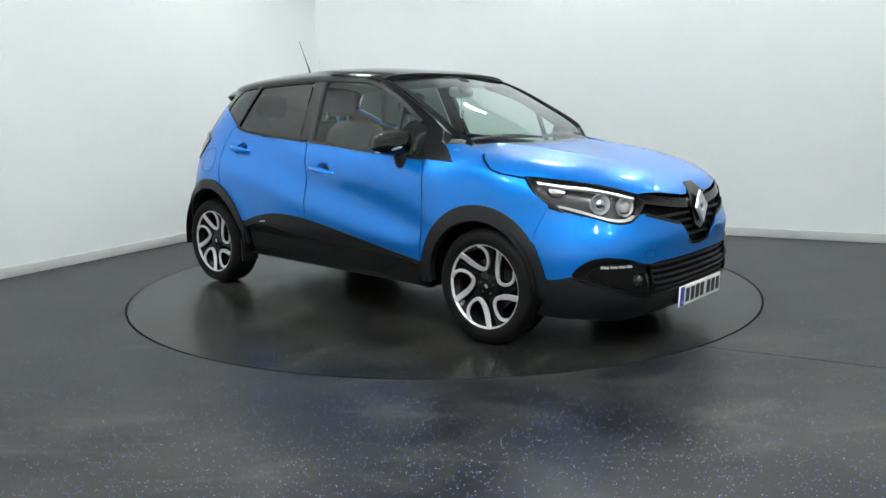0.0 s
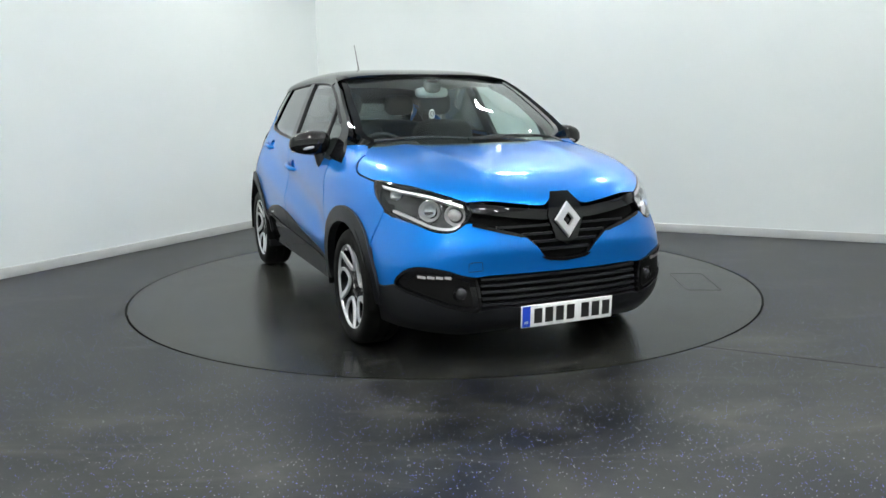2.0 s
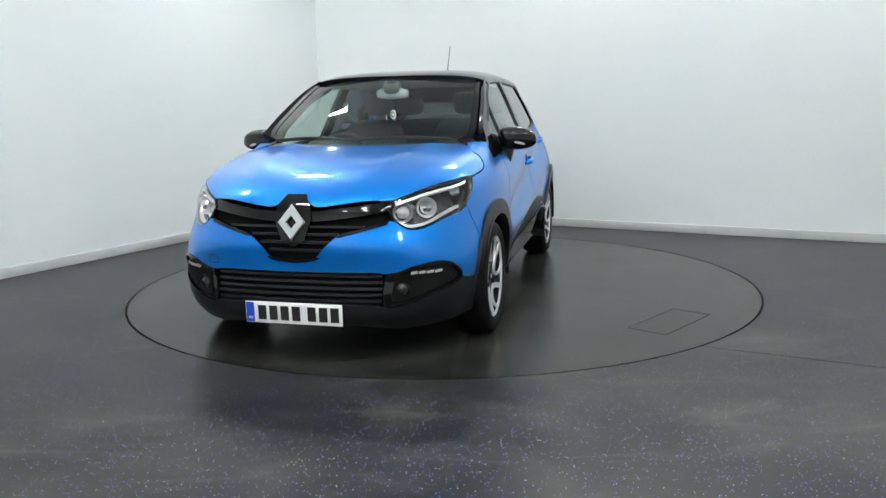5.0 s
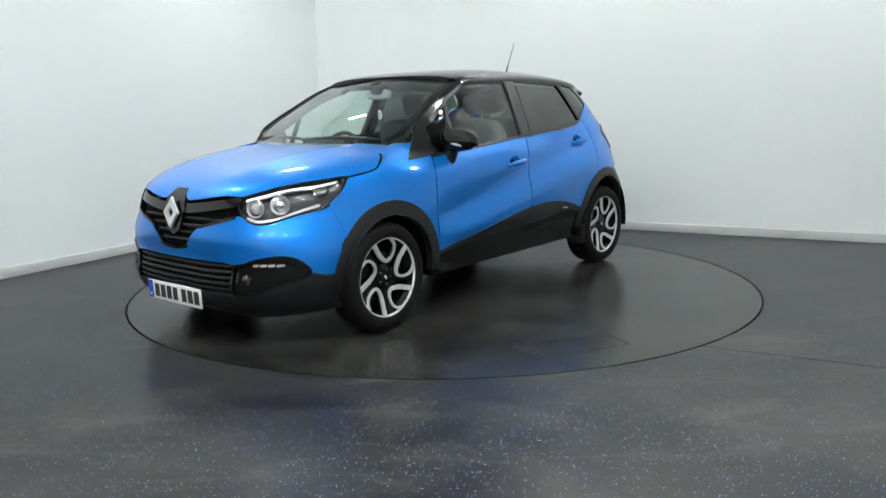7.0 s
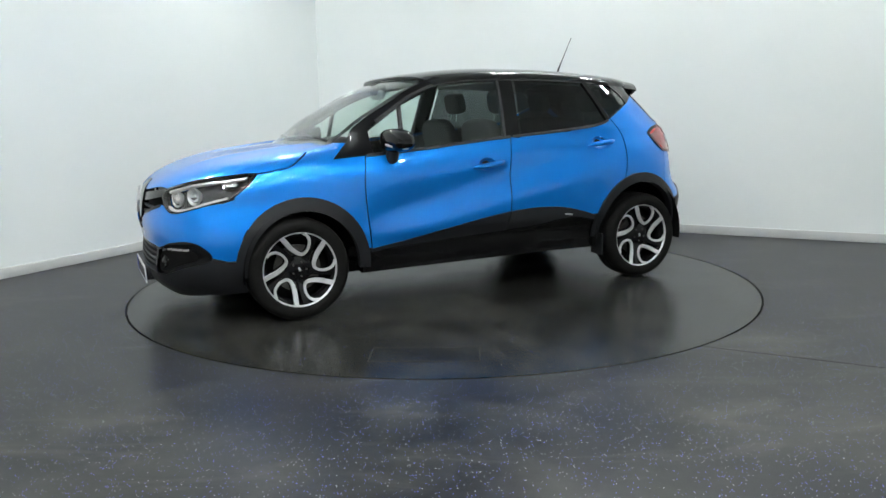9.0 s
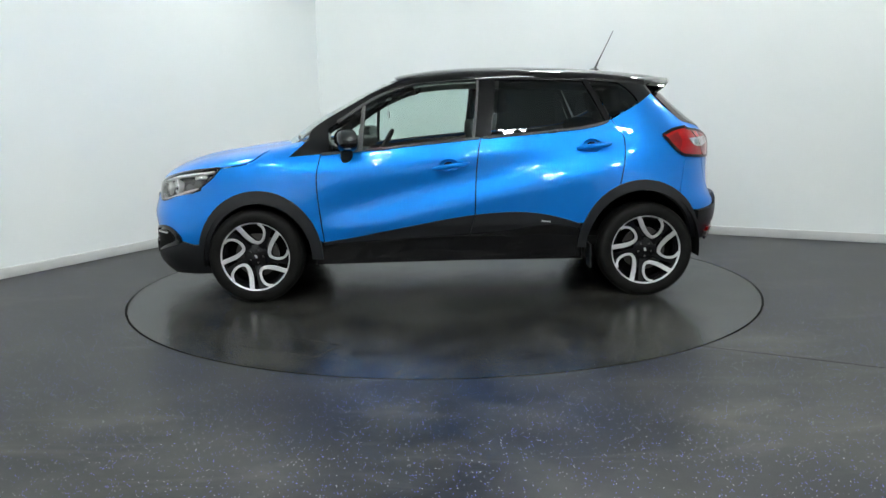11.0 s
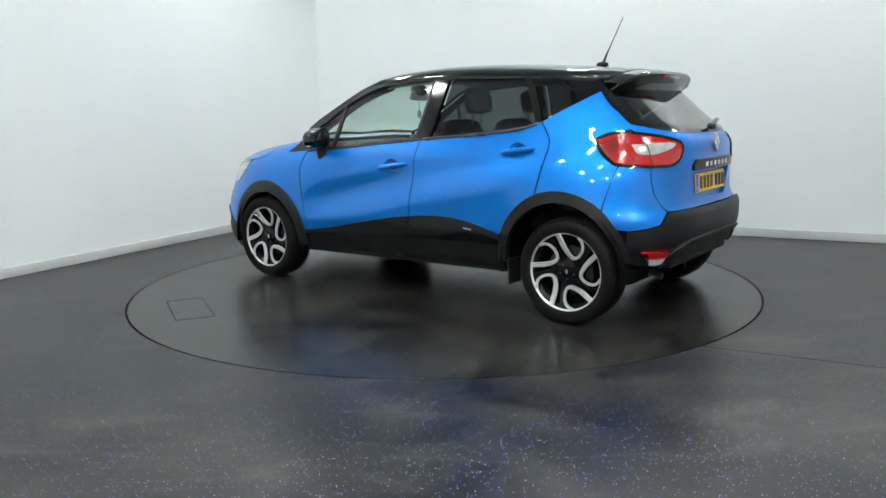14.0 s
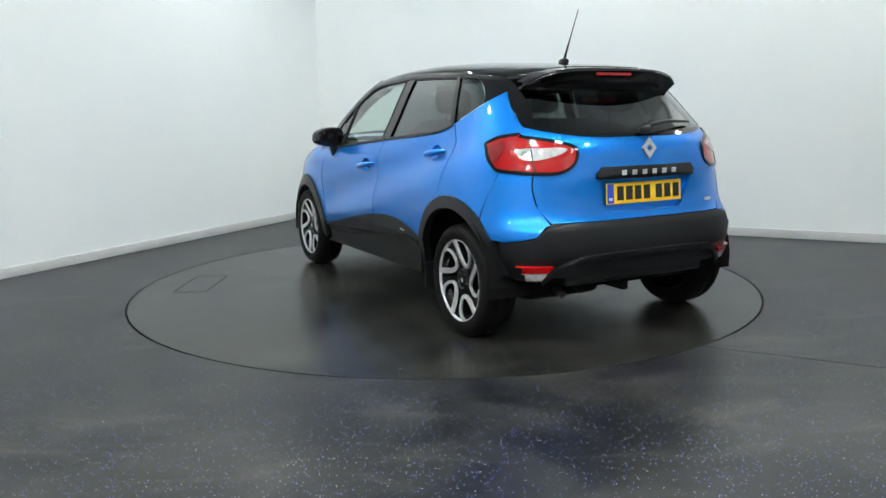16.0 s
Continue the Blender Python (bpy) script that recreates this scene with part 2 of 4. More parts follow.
def lamps():
    """Oblong panel lamps set under the ceiling in rows, plus five added wall brighteners."""
    first = new("ceiling_light")
    a, b = 0.19, 0.085
    bm = bmesh.new()
    for lo, hi in (((-a, -b, 0), (a, 0.015 - b, 0.05)), ((-a, b - 0.015, 0), (a, b, 0.05)), ((-a, 0.015 - b, 0), (0.015 - a, b - 0.015, 0.05)), ((a - 0.015, 0.015 - b, 0), (a, b - 0.015, 0.05))):
        add_box(bm, lo, hi)
    part("lamp_frame", bm, STEEL, first)
    boxed("diffuser", (0.016 - a, 0.016 - b, 0.01), (a - 0.016, b - 0.016, 0.03), LED, first)
    tagged(first, "oblong white panel lamp under the ceiling, out of view, lit", "ceiling light", "ceiling lights")
    # the last five are added fill lamps that brighten the visible walls
    spots = [(x, y) for y in (-3.3, -5.3, -7.4) for x in (-2.7, -0.9, 0.9, 2.7)] + [(-3.2, -0.4), (-1.8, 2.0), (1.3, 2.2), (3.0, 1.3), (4.6, 0.5)]
    for i, (x, y) in enumerate(spots):
        q = Vector((x, y, 0))
        m = Matrix.Translation((q.x, q.y, CEIL_Z - 0.05))
        if i == 0:
            first.matrix_basis = m
        else:
            copy_thing(first, m)


def turntable():
    root = new("turntable")
    prof = [(0.0, 0.0), (TABLE_R - 0.006, 0.0), (TABLE_R - 0.006, -0.04), (0.0, -0.04)]
    part("platform", lathe(prof, 192, "Z"), TABLETOP, root)
    # the hatch is a plate let into the platform; only its joint shows
    bm = bmesh.new()
    w, d, j = 0.120, 0.287, 0.004
    for lo, hi in (((-w, -d, 0), (w, -d + j, 0.0012)), ((-w, d - j, 0), (w, d, 0.0012)), ((-w, -d + j, 0), (-w + j, d - j, 0.0012)), ((w - j, -d + j, 0), (w, d - j, 0.0012))):
        add_box(bm, lo, hi)
    part("hatch_joint", bm, GAP, root, "dark joint round a small service hatch", m=pose(-1.607, 0.882, 0.0, 0, 0, -28))
    pit = part("pit", lathe([(0, -0.06), (TABLE_R + 0.05, -0.06), (TABLE_R + 0.05, -0.1), (0, -0.1)], 64, "Z"), GAP)
    tagged(pit, "dark pit below the turntable", "pit", kind="structure")
    return tagged(root, "round turntable flush with the floor, dark speckled vinyl", "turntable")


def floor_joint():
    ob = boxed("floor_joint", (0, -0.002, 0), (6.5, 0.002, 0.0012), GAP, m=Matrix.Translation((1.36, -1.77, 0)) @ Matrix.Rotation(math.atan2(EAST.y, EAST.x), 4, "Z"))
    tagged(ob, "thin dark joint between two floor sheets", "floor joint", kind="structure")


ring_floor()
floor_joint()
walls()
lamps()
table = turntable()


# ---------------------------------------------------------------- the car's skin
from mathutils.geometry import delaunay_2d_cdt


class Curve:
    """A smooth line through a few (t, value) pairs."""

    def __init__(self, *pairs):
        t = np.array([p[0] for p in pairs], float)
        v = np.array([p[1] for p in pairs], float)
        d = np.gradient(v, t)
        self.t = np.linspace(t[0], t[-1], 600)
        k = np.clip(np.searchsorted(t, self.t, "right") - 1, 0, len(t) - 2)
        h = t[k + 1] - t[k]
        s = (self.t - t[k]) / h
        self.v = (v[k] * (1 + 2 * s) * (1 - s) ** 2 + h * d[k] * s * (1 - s) ** 2 + v[k + 1] * s * s * (3 - 2 * s) + h * d[k + 1] * s * s * (s - 1))

    def __call__(self, x):
        return float(np.interp(x, self.t, self.v))


def ease(x, a, b):
    s = min(1.0, max(0.0, (x - a) / (b - a)))
    return s * s * (3 - 2 * s)


WIDTH = Curve((0.10, 0.78), (0.2, 0.82), (0.3, 0.85), (0.45, 0.868), (0.6, 0.876), (0.75, 0.878), (0.88, 0.868), (0.97, 0.845), (1.05, 0.806), (1.2, 0.736), (1.35, 0.668), (1.46, 0.612), (1.52, 0.578), (1.6, 0.52))
NOSE = Curve((0.10, 1.96), (0.17, 2.02), (0.24, 2.09), (0.32, 2.115), (0.45, 2.105), (0.56, 2.115), (0.66, 2.112), (0.74, 2.10), (0.80, 2.08), (0.84, 2.045), (0.88, 1.99), (0.92, 1.905), (0.96, 1.78), (0.99, 1.64), (1.02, 1.44), (1.045, 1.22), (1.065, 1.0), (1.09, 0.7))
TAIL = Curve((0.10, 1.68), (0.30, 1.76), (0.36, 1.83), (0.45, 1.865), (0.56, 1.885), (0.63, 1.88), (0.68, 1.855), (0.76, 1.85), (0.95, 1.86), (1.06, 1.85), (1.12, 1.80), (1.20, 1.69), (1.35, 1.52), (1.45, 1.43), (1.6, 1.32))
MF = 3.0


def nf(z):
    return 4.5 + 3.0 * ease(z, 0.75, 0.45)


def rear_powers(z):
    k = ease(z, 1.05, 1.32)
    low = ease(z, 1.02, 0.62)
    return 5.5 + 1.5 * k + 2.5 * low, 3.0 + k + 0.8 * ease(z, 0.76, 0.60)


def front_at(phi, z):
    z = min(z, 1.085)
    return Vector((WIDTH(z) * math.sin(phi) ** (2 / MF), 0.2 + (NOSE(z) - 0.2) * math.cos(phi) ** (2 / nf(z)), z))


def rear_at(phi, z):
    n, m = rear_powers(z)
    return Vector((WIDTH(z) * math.sin(phi) ** (2 / m), -0.2 - (TAIL(z) - 0.2) * math.cos(phi) ** (2 / n), z))


def arc_table(fn):
    phi = np.concatenate([np.linspace(0, 1, 200) ** 3 * 0.4, np.linspace(0.4, math.pi / 2 - 0.3, 200)[1:], math.pi / 2 - 0.3 * np.linspace(1, 0, 200)[1:] ** 3])
    p = np.array([fn(min(a, math.pi / 2 - 1e-9), 0.7) for a in phi])
    return phi, np.concatenate([[0], np.cumsum(np.linalg.norm(np.diff(p, axis=0), axis=1))])


ARC_F, ARC_R = arc_table(front_at), arc_table(rear_at)


def front(u, z):
    """The nose: u is the way round from its middle, in metres; below zero on the left."""
    p = front_at(min(float(np.interp(abs(u), ARC_F[1], ARC_F[0])), math.pi / 2 - 1e-9), z)
    if u < 0:
        p.x = -p.x
    return p


def rear(u, z):
    p = rear_at(min(float(np.interp(abs(u), ARC_R[1], ARC_R[0])), math.pi / 2 - 1e-9), z)
    if u < 0:
        p.x = -p.x
    return p


def fx(x, z):
    """u of the nose at a half width x."""
    return math.copysign(float(np.interp(math.asin(min(1, (abs(x) / WIDTH(z)) ** (MF / 2))), ARC_F[0], ARC_F[1])), x), z


def fy(y, z):
    return float(np.interp(math.acos(min(1, ((y - 0.2) / (NOSE(z) - 0.2)) ** (nf(z) / 2))), ARC_F[0], ARC_F[1])), z


def rx(x, z):
    n, m = rear_powers(z)
    return math.copysign(float(np.interp(math.asin(min(1, (abs(x) / WIDTH(z)) ** (m / 2))), ARC_R[0], ARC_R[1])), x), z


def ry(y, z):
    n, m = rear_powers(z)
    return float(np.interp(math.acos(min(1, ((-y - 0.2) / (TAIL(z) - 0.2)) ** (n / 2))), ARC_R[0], ARC_R[1])), z


def half_width(y, z):
    """Half the car's width at a place along it and a height."""
    w = WIDTH(z)
    if y < -0.2:
        n, m = rear_powers(z)
        q = min(1.0, (-y - 0.2) / (TAIL(z) - 0.2))
        return w * max(1e-6, 1 - q ** n) ** (1 / m)
    if y < 0.2:
        return w
    g = w - 0.055 * ((y - 0.2) / 0.8) ** 2 * ease(z, 0.85, 1.05)
    q = min(1.0, (y - 0.2) / (NOSE(min(z, 1.08)) - 0.2))
    s = w * max(1e-6, 1 - q ** nf(z)) ** (1 / MF)
    k = ease(y, 0.92, 1.25) if z > 0.85 else 1.0
    k = 1 - (1 - k) * ease(z, 0.80, 0.95)
    return s * k + g * (1 - k)


def sculpt(y, z):
    """How far the doors swell and hollow."""
    along = ease(y, 1.0, 0.6) * ease(y, -1.3, -0.85)
    crest = 0.60 - 0.22 * (y - 0.2)
    d = -0.028 * math.exp(-((z - crest - 0.15) / 0.11) ** 2) + 0.009 * math.exp(-((z - crest + 0.02) / 0.08) ** 2)
    d -= 0.018 * ease(z, 0.52, 0.42) * (1 - ease(z, 0.3, 0.2))
    return d * along


def flare(y, z):
    """The wings swell over the wheels."""
    f = math.exp(-(((y - 1.28) / 0.36) ** 2 + ((z - 0.62) / 0.22) ** 2))
    r = math.exp(-(((y + 1.27) / 0.40) ** 2 + ((z - 0.66) / 0.24) ** 2))
    return 0.012 * f + 0.02 * r


def side(y, z):
    return Vector((half_width(y, z) + (sculpt(y, z) + flare(y, z) if z < 1.1 else 0), y, z))


def top_height(x, y):
    lo, hi = 0.74, 1.088
    for _ in range(26):
        z = (lo + hi) / 2
        q = (max(y, 0.21) - 0.2) / (NOSE(z) - 0.2)
        if (abs(x) / WIDTH(z)) ** MF + q ** nf(z) < 1:
            lo = z
        else:
            hi = z
    return lo


def bonnet_at(x, y):
    return Vector((x, y, top_height(x, y)))


def smooth(points, n=8):
    """A soft line through the points."""
    p = [np.array(q, float) for q in points]
    p = [2 * p[0] - p[1]] + p + [2 * p[-1] - p[-2]]
    out = []
    for i in range(1, len(p) - 2):
        a, b, c, d = p[i - 1:i + 3]
        for k in range(n):
            s = k / n
            out.append(tuple(0.5 * (2 * b + (c - a) * s + (2 * a - 5 * b + 4 * c - d) * s * s + (3 * b - a - 3 * c + d) * s ** 3)))
    out.append(tuple(p[-2]))
    return out


def arc(cy, cz, ry_, rz_, a0, a1, n=28):
    return [(cy + ry_ * math.cos(radians(a0 + (a1 - a0) * i / n)), cz + rz_ * math.sin(radians(a0 + (a1 - a0) * i / n))) for i in range(n + 1)]


def inside(p, poly):
    x, y = p
    r, j = False, len(poly) - 1
    for i in range(len(poly)):
        (xi, yi), (xj, yj) = poly[i], poly[j]
        if (yi > y) != (yj > y) and x < (xj - xi) * (y - yi) / (yj - yi) + xi:
            r = not r
        j = i
    return r


def refine(poly, step):
    out = []
    for i, a in enumerate(poly):
        b = poly[(i + 1) % len(poly)]
        d = math.hypot(b[0] - a[0], b[1] - a[1])
        if d < 1e-5:
            continue
        k = max(1, int(d / step))
        out += [(a[0] + (b[0] - a[0]) * q / k, a[1] + (b[1] - a[1]) * q / k) for q in range(k)]
    return out


def patch(name, outline, fn, material, parent, label="", step=0.03, off=0.0, thick=0.005, holes=(), mirror=False, both=False):
    """A panel of the skin: outline in the flat, laid on the surface fn, with edges that turn inwards.
    both: a twin on the car's other side as well. Returns the object or the two."""
    loops = [refine(outline, step)] + [refine(h, step) for h in holes]
    pts, edges = [], []
    for lp in loops:
        b = len(pts)
        pts += lp
        edges += [(b + i, b + (i + 1) % len(lp)) for i in range(len(lp))]
    rim = np.array(pts)
    lo, hi = rim.min(0), rim.max(0)
    for i in range(int((hi[0] - lo[0]) / step) + 1):
        for j in range(int((hi[1] - lo[1]) / step) + 1):
            q = (lo[0] + (i + 0.5) * step, lo[1] + (j + 0.5) * step)
            if np.min(np.hypot(*(rim - q).T)) > 0.45 * step and inside(q, loops[0]) and not any(inside(q, h) for h in loops[1:]):
                pts.append(q)
    v2, _, tri, *_ = delaunay_2d_cdt([Vector(p) for p in pts], edges, [], 0, 1e-6)
    keep = []
    for t in tri:
        c = ((v2[t[0]].x + v2[t[1]].x + v2[t[2]].x) / 3, (v2[t[0]].y + v2[t[1]].y + v2[t[2]].y) / 3)
        if inside(c, loops[0]) and not any(inside(c, h) for h in loops[1:]):
            keep.append(tuple(t))
    e = 2e-3
    co, no = [], []
    for p in v2:
        q = fn(p.x, p.y)
        n = (fn(p.x + e, p.y) - fn(p.x - e, p.y)).cross(fn(p.x, p.y + e) - fn(p.x, p.y - e))
        n = n.normalized() if n.length > 1e-12 else Vector((0, 0, 1))
        out = Vector((q.x, q.y * 0.4, q.z - 0.6))
        if n.dot(out) < 0:
            n = -n
        co.append(q + n * off)
        no.append(n)
    faces = []
    for a, b, c in keep:
        if (co[b] - co[a]).cross(co[c] - co[a]).dot(no[a]) < 0:
            b, c = c, b
        faces.append((a, b, c))
    top = len(faces)
    seen = {}
    for f in faces:
        for k in range(3):
            seen[(f[k], f[(k + 1) % 3])] = True
    n0 = len(co)
    verts, back = list(co), {}
    for (a, b) in list(seen):
        if (b, a) not in seen:
            for k in (a, b):
                if k not in back:
                    back[k] = len(verts)
                    verts += [co[k], co[k] - no[k] * thick]
            faces.append((back[b], back[a], back[a] + 1, back[b] + 1))
    made = []
    for s in ((1, -1) if both else ((-1,) if mirror else (1,))):
        me = bpy.data.meshes.new(name)
        me.from_pydata([(v.x * s, v.y, v.z) for v in verts], [], [f if s > 0 else f[::-1] for f in faces])
        me.polygons.foreach_set("use_smooth", [i < top for i in range(len(faces))])
        soft = [Vector((n.x * s, n.y, n.z)) for n in no]
        flat = [Vector(p.normal) for p in me.polygons]
        me.normals_split_custom_set([soft[vi] if p.index < top else flat[p.index] for p in me.polygons for vi in p.vertices])
        made.append(link_mesh(name, me, material, parent if not isinstance(parent, (list, tuple)) else parent[0 if s > 0 else 1], label))
    return made if both else made[0]


def strip(name, line, fn, width, material, parent, off=0.004, thick=0.006, both=False, label=""):
    """A band of even width along a line of the flat, laid on the skin."""
    a, b = [], []
    for i, p in enumerate(line):
        q0, q1 = line[max(0, i - 1)], line[min(len(line) - 1, i + 1)]
        dx, dy = q1[0] - q0[0], q1[1] - q0[1]
        d = math.hypot(dx, dy) or 1
        a.append((p[0] - dy / d * width / 2, p[1] + dx / d * width / 2))
        b.append((p[0] + dy / d * width / 2, p[1] - dx / d * width / 2))
    return patch(name, a + b[::-1], fn, material, parent, label, 0.03, off, thick, both=both)


car = new("car")
tagged(car, "metallic blue compact crossover car with gloss black roof and black cladding", "car")

# lines that panels share
DOOR_FRONT = smooth([(0.846, 0.985), (0.872, 0.86), (0.872, 0.74), (0.858, 0.58), (0.838, 0.41)])
GAP_MID = smooth([(-0.212, 1.080), (-0.19, 0.986), (-0.172, 0.80), (-0.162, 0.57)])
GAP_REAR = smooth([(-1.078, 1.18), (-1.125, 1.12), (-1.158, 1.05), (-1.148, 0.914), (-1.117, 0.765)])
BELT = [(1.031, 0.972), (0.815, 0.986), (0.411, 1.018), (0.215, 1.037), (-0.169, 1.070), (-0.541, 1.096), (-0.722, 1.112), (-0.90, 1.130), (-1.005, 1.150), (-1.092, 1.185), (-1.16, 1.222), (-1.278, 1.284), (-1.379, 1.348)]
CLAD = [(0.85, 0.405), (0.61, 0.441), (0.403, 0.481), (0.202, 0.519), (0.006, 0.553), (-0.159, 0.575), (-0.374, 0.590), (-0.559, 0.581), (-0.74, 0.544), (-0.90, 0.490)]
BELT_S, CLAD_S = smooth(BELT, 6), smooth(CLAD, 6)
F_ARCH = (1.268, 0.31, 0.412, 0.442)
R_ARCH = (-1.262, 0.33, 0.412, 0.454)


def between(line, a, b):
    """The part of a line whose first coordinate lies between a and b."""
    lo, hi = min(a, b), max(a, b)
    ys = [p[0] for p in line]
    order = np.argsort(ys)
    f = lambda y: float(np.interp(y, np.array(ys)[order], np.array([p[1] for p in line])[order]))
    mid = [p for p in line if lo + 0.004 < p[0] < hi - 0.004]
    if (b - a) * (line[-1][0] - line[0][0]) < 0:
        mid = mid[::-1]
    return [(a, f(a))] + mid + [(b, f(b))]


def shift(line, d):
    return [(p[0] + d, p[1]) for p in line]


G = 0.004
# ---- dark inner shell that closes the joints
patch("inner_shell", arc(1.268, 0.31, 0.39, 0.40, 0, 180)[::-1][:1] + [(0.85, 0.30), (-0.85, 0.30)] + arc(-1.262, 0.33, 0.40, 0.44, 0, 180) + [(-1.70, 0.40), (-1.70, 1.05), (-1.36, 1.30), (-1.1, 1.15), (-0.2, 1.04), (0.95, 0.95), (1.30, 0.92), (1.55, 0.80), (1.64, 0.70), (1.64, 0.33)] + arc(1.268, 0.31, 0.39, 0.42, 0, 180)[1:-1], side, UNDER, car, step=0.05, off=-0.022, both=True)

# ---- front wing
wing = [(0.838 + G, 0.41)] + shift(DOOR_FRONT, G)[::-1] + between(BELT_S, 0.86, 1.031)[1:] + [(0.945, 1.064), (1.0, 1.066), (1.06, 1.054), (1.12, 1.040), (1.185, 1.020)]
wing += smooth([(1.20, 1.012), (1.262, 0.970), (1.335, 0.928), (1.479, 0.903), (1.515, 0.897)], 5) + smooth([(1.53, 0.880), (1.575, 0.832), (1.655, 0.772)], 4) + smooth([(1.655, 0.760), (1.625, 0.68), (1.598, 0.60)], 4)
wing += arc(*F_ARCH, 36, 166)
front_wing = patch("front_wing", wing, side, PAINT, car, both=True)

# ---- doors
def oval(cy, cz, a, b, n=20):
    return [(cy + a * math.cos(2 * math.pi * k / n), cz + b * math.sin(2 * math.pi * k / n)) for k in range(n)]


FRONT_CUP, REAR_CUP = (0.005, 0.899, 0.064, 0.044), (-0.945, 1.013, 0.064, 0.044)


def hollow(cy, cz, a, b):
    def at(y, z):
        p = side(y, z)
        q = ((y - cy) / a) ** 2 + ((z - cz) / b) ** 2
        return Vector((p.x - 0.028 * max(0.0, 1 - q) ** 0.6, y, z))
    return at


fd = shift(DOOR_FRONT, -G) + between(CLAD_S, 0.836, -0.158) + shift(GAP_MID, G)[::-1] + between(BELT_S, -0.209, 0.843)
front_door = patch("front_door", fd, side, PAINT, car, both=True, holes=[oval(*FRONT_CUP)])
rd = shift(GAP_MID, -G) + between(CLAD_S, -0.165, -0.842) + arc(*R_ARCH, 20, 70)[2:] + shift(GAP_REAR, G)[::-1] + between(BELT_S, -1.07, -0.216)
rear_door = patch("rear_door", rd, side, PAINT, car, both=True, holes=[oval(*REAR_CUP)])
for cup, doors in ((FRONT_CUP, front_door), (REAR_CUP, rear_door)):
    patch("handle_cup", oval(*cup), hollow(*cup), PAINT, doors, step=0.012, thick=0.002, both=True)

# ---- rear quarter
QUARTER_BACK = [(-1.379, 1.348), (-1.46, 1.262), (-1.56, 1.185), (-1.63, 1.135)]
TAIL_LOWER = [(-1.418, 1.062), (-1.47, 1.005), (-1.53, 0.952), (-1.575, 0.932)]
quarter = shift(GAP_REAR, -G) + arc(*R_ARCH, 71, 128) + [(-1.527, 0.74), (-1.572, 0.928)] + smooth(TAIL_LOWER, 5)[::-1][1:] + smooth([(-1.43, 1.078), (-1.50, 1.108), (-1.60, 1.122)], 5) + smooth(QUARTER_BACK, 5)[::-1] + between(BELT_S, -1.375, -1.085)
patch("rear_quarter", quarter, side, PAINT, car, both=True)

flap = smooth([(-1.33, 1.010), (-1.40, 0.985), (-1.428, 0.925), (-1.405, 0.862), (-1.34, 0.845), (-1.262, 0.853), (-1.228, 0.90), (-1.232, 0.97), (-1.27, 1.005), (-1.33, 1.010)], 5)
strip("fuel_flap_joint", flap, side, 0.004, GAP, car, off=0.001, thick=0.003)

# ---- arches and sill
for cy, cz, a, b, a0, a1, ia, ib in ((*F_ARCH, -2, 182, 0.345, 0.362), (*R_ARCH, 2, 171, 0.362, 0.392)):
    ring = arc(cy, cz, a + 0.004, b + 0.004, a0, a1) + arc(cy, cz, ia, ib, a1, a0)
    patch("wheel_arch_trim", ring, side, PLASTIC, car, off=0.016, thick=0.045, step=0.022, both=True)
    bm = bmesh.new()
    n = 24
    rows = []
    for k in range(n + 1):
        q = radians(-8 + 196 * k / n)
        yy, zz = cy + (ia + 0.03) * math.cos(q), cz + (ib + 0.03) * math.sin(q)
        rows.append([bm.verts.new((x, yy, zz)) for x in (0.872, 0.02)])
    for p, q in zip(rows, rows[1:]):
        bm.faces.new((p[0], p[1], q[1], q[0]))
    me_l = bm.copy()
    for v in me_l.verts:
        v.co.x = -v.co.x
    part("wheel_well", bm, UNDER, car)
    part("wheel_well", me_l, UNDER, car)
CLAD_MID = smooth([(0.84, 0.385), (0.41, 0.412), (0.01, 0.434), (-0.373, 0.458), (-0.559, 0.487), (-0.705, 0.494), (-0.86, 0.462)], 6)
upper = between(CLAD_S, 0.84, -0.158) + between(CLAD_MID, -0.120, 0.84)
patch("door_cladding", upper, side, PLASTIC, front_door, off=0.006, thick=0.03, both=True)
upper = between(CLAD_S, -0.165, -0.86) + between(CLAD_MID, -0.86, -0.128)
patch("door_cladding", upper, side, PLASTIC, rear_door, off=0.006, thick=0.03, both=True)
strip("cladding_strip", between(CLAD_MID, 0.78, -0.126), side, 0.016, GLOSS, front_door, off=0.016, thick=0.02, both=True)
strip("cladding_strip", between(CLAD_MID, -0.134, -0.85), side, 0.018, GLOSS, rear_door, off=0.016, thick=0.02, both=True)
strip("cladding_badge", [(-0.60, 0.528), (-0.66, 0.522)], side, 0.009, SATIN, rear_door, off=0.010, thick=0.006, both=True)
sill = [(p[0], p[1] - 0.006) for p in between(CLAD_MID, 0.90, -0.88)] + [(-0.90, 0.30), (-0.90, 0.272), (0.905, 0.250), (0.905, 0.34)]
patch("sill", sill, side, GLOSS, car, off=-0.004, thick=0.08, both=True)
boxed("floor_pan", (-0.68, -1.45, 0.235), (0.68, 1.65, 0.30), UNDER, car)
boxed("rear_pan", (-0.50, -1.70, 0.33), (0.50, -0.80, 0.50), UNDER, car, 0.03)
for y in (1.268, -1.262):
    boxed("axle_wall", (-0.02, y - 0.44, 0.24), (0.02, y + 0.44, 0.84), UNDER, car)
for x in (-0.80, 0.80):
    boxed("mud_flap", (x - 0.075, -0.935, 0.205), (x + 0.06, -0.925, 0.36), PLASTIC, car)

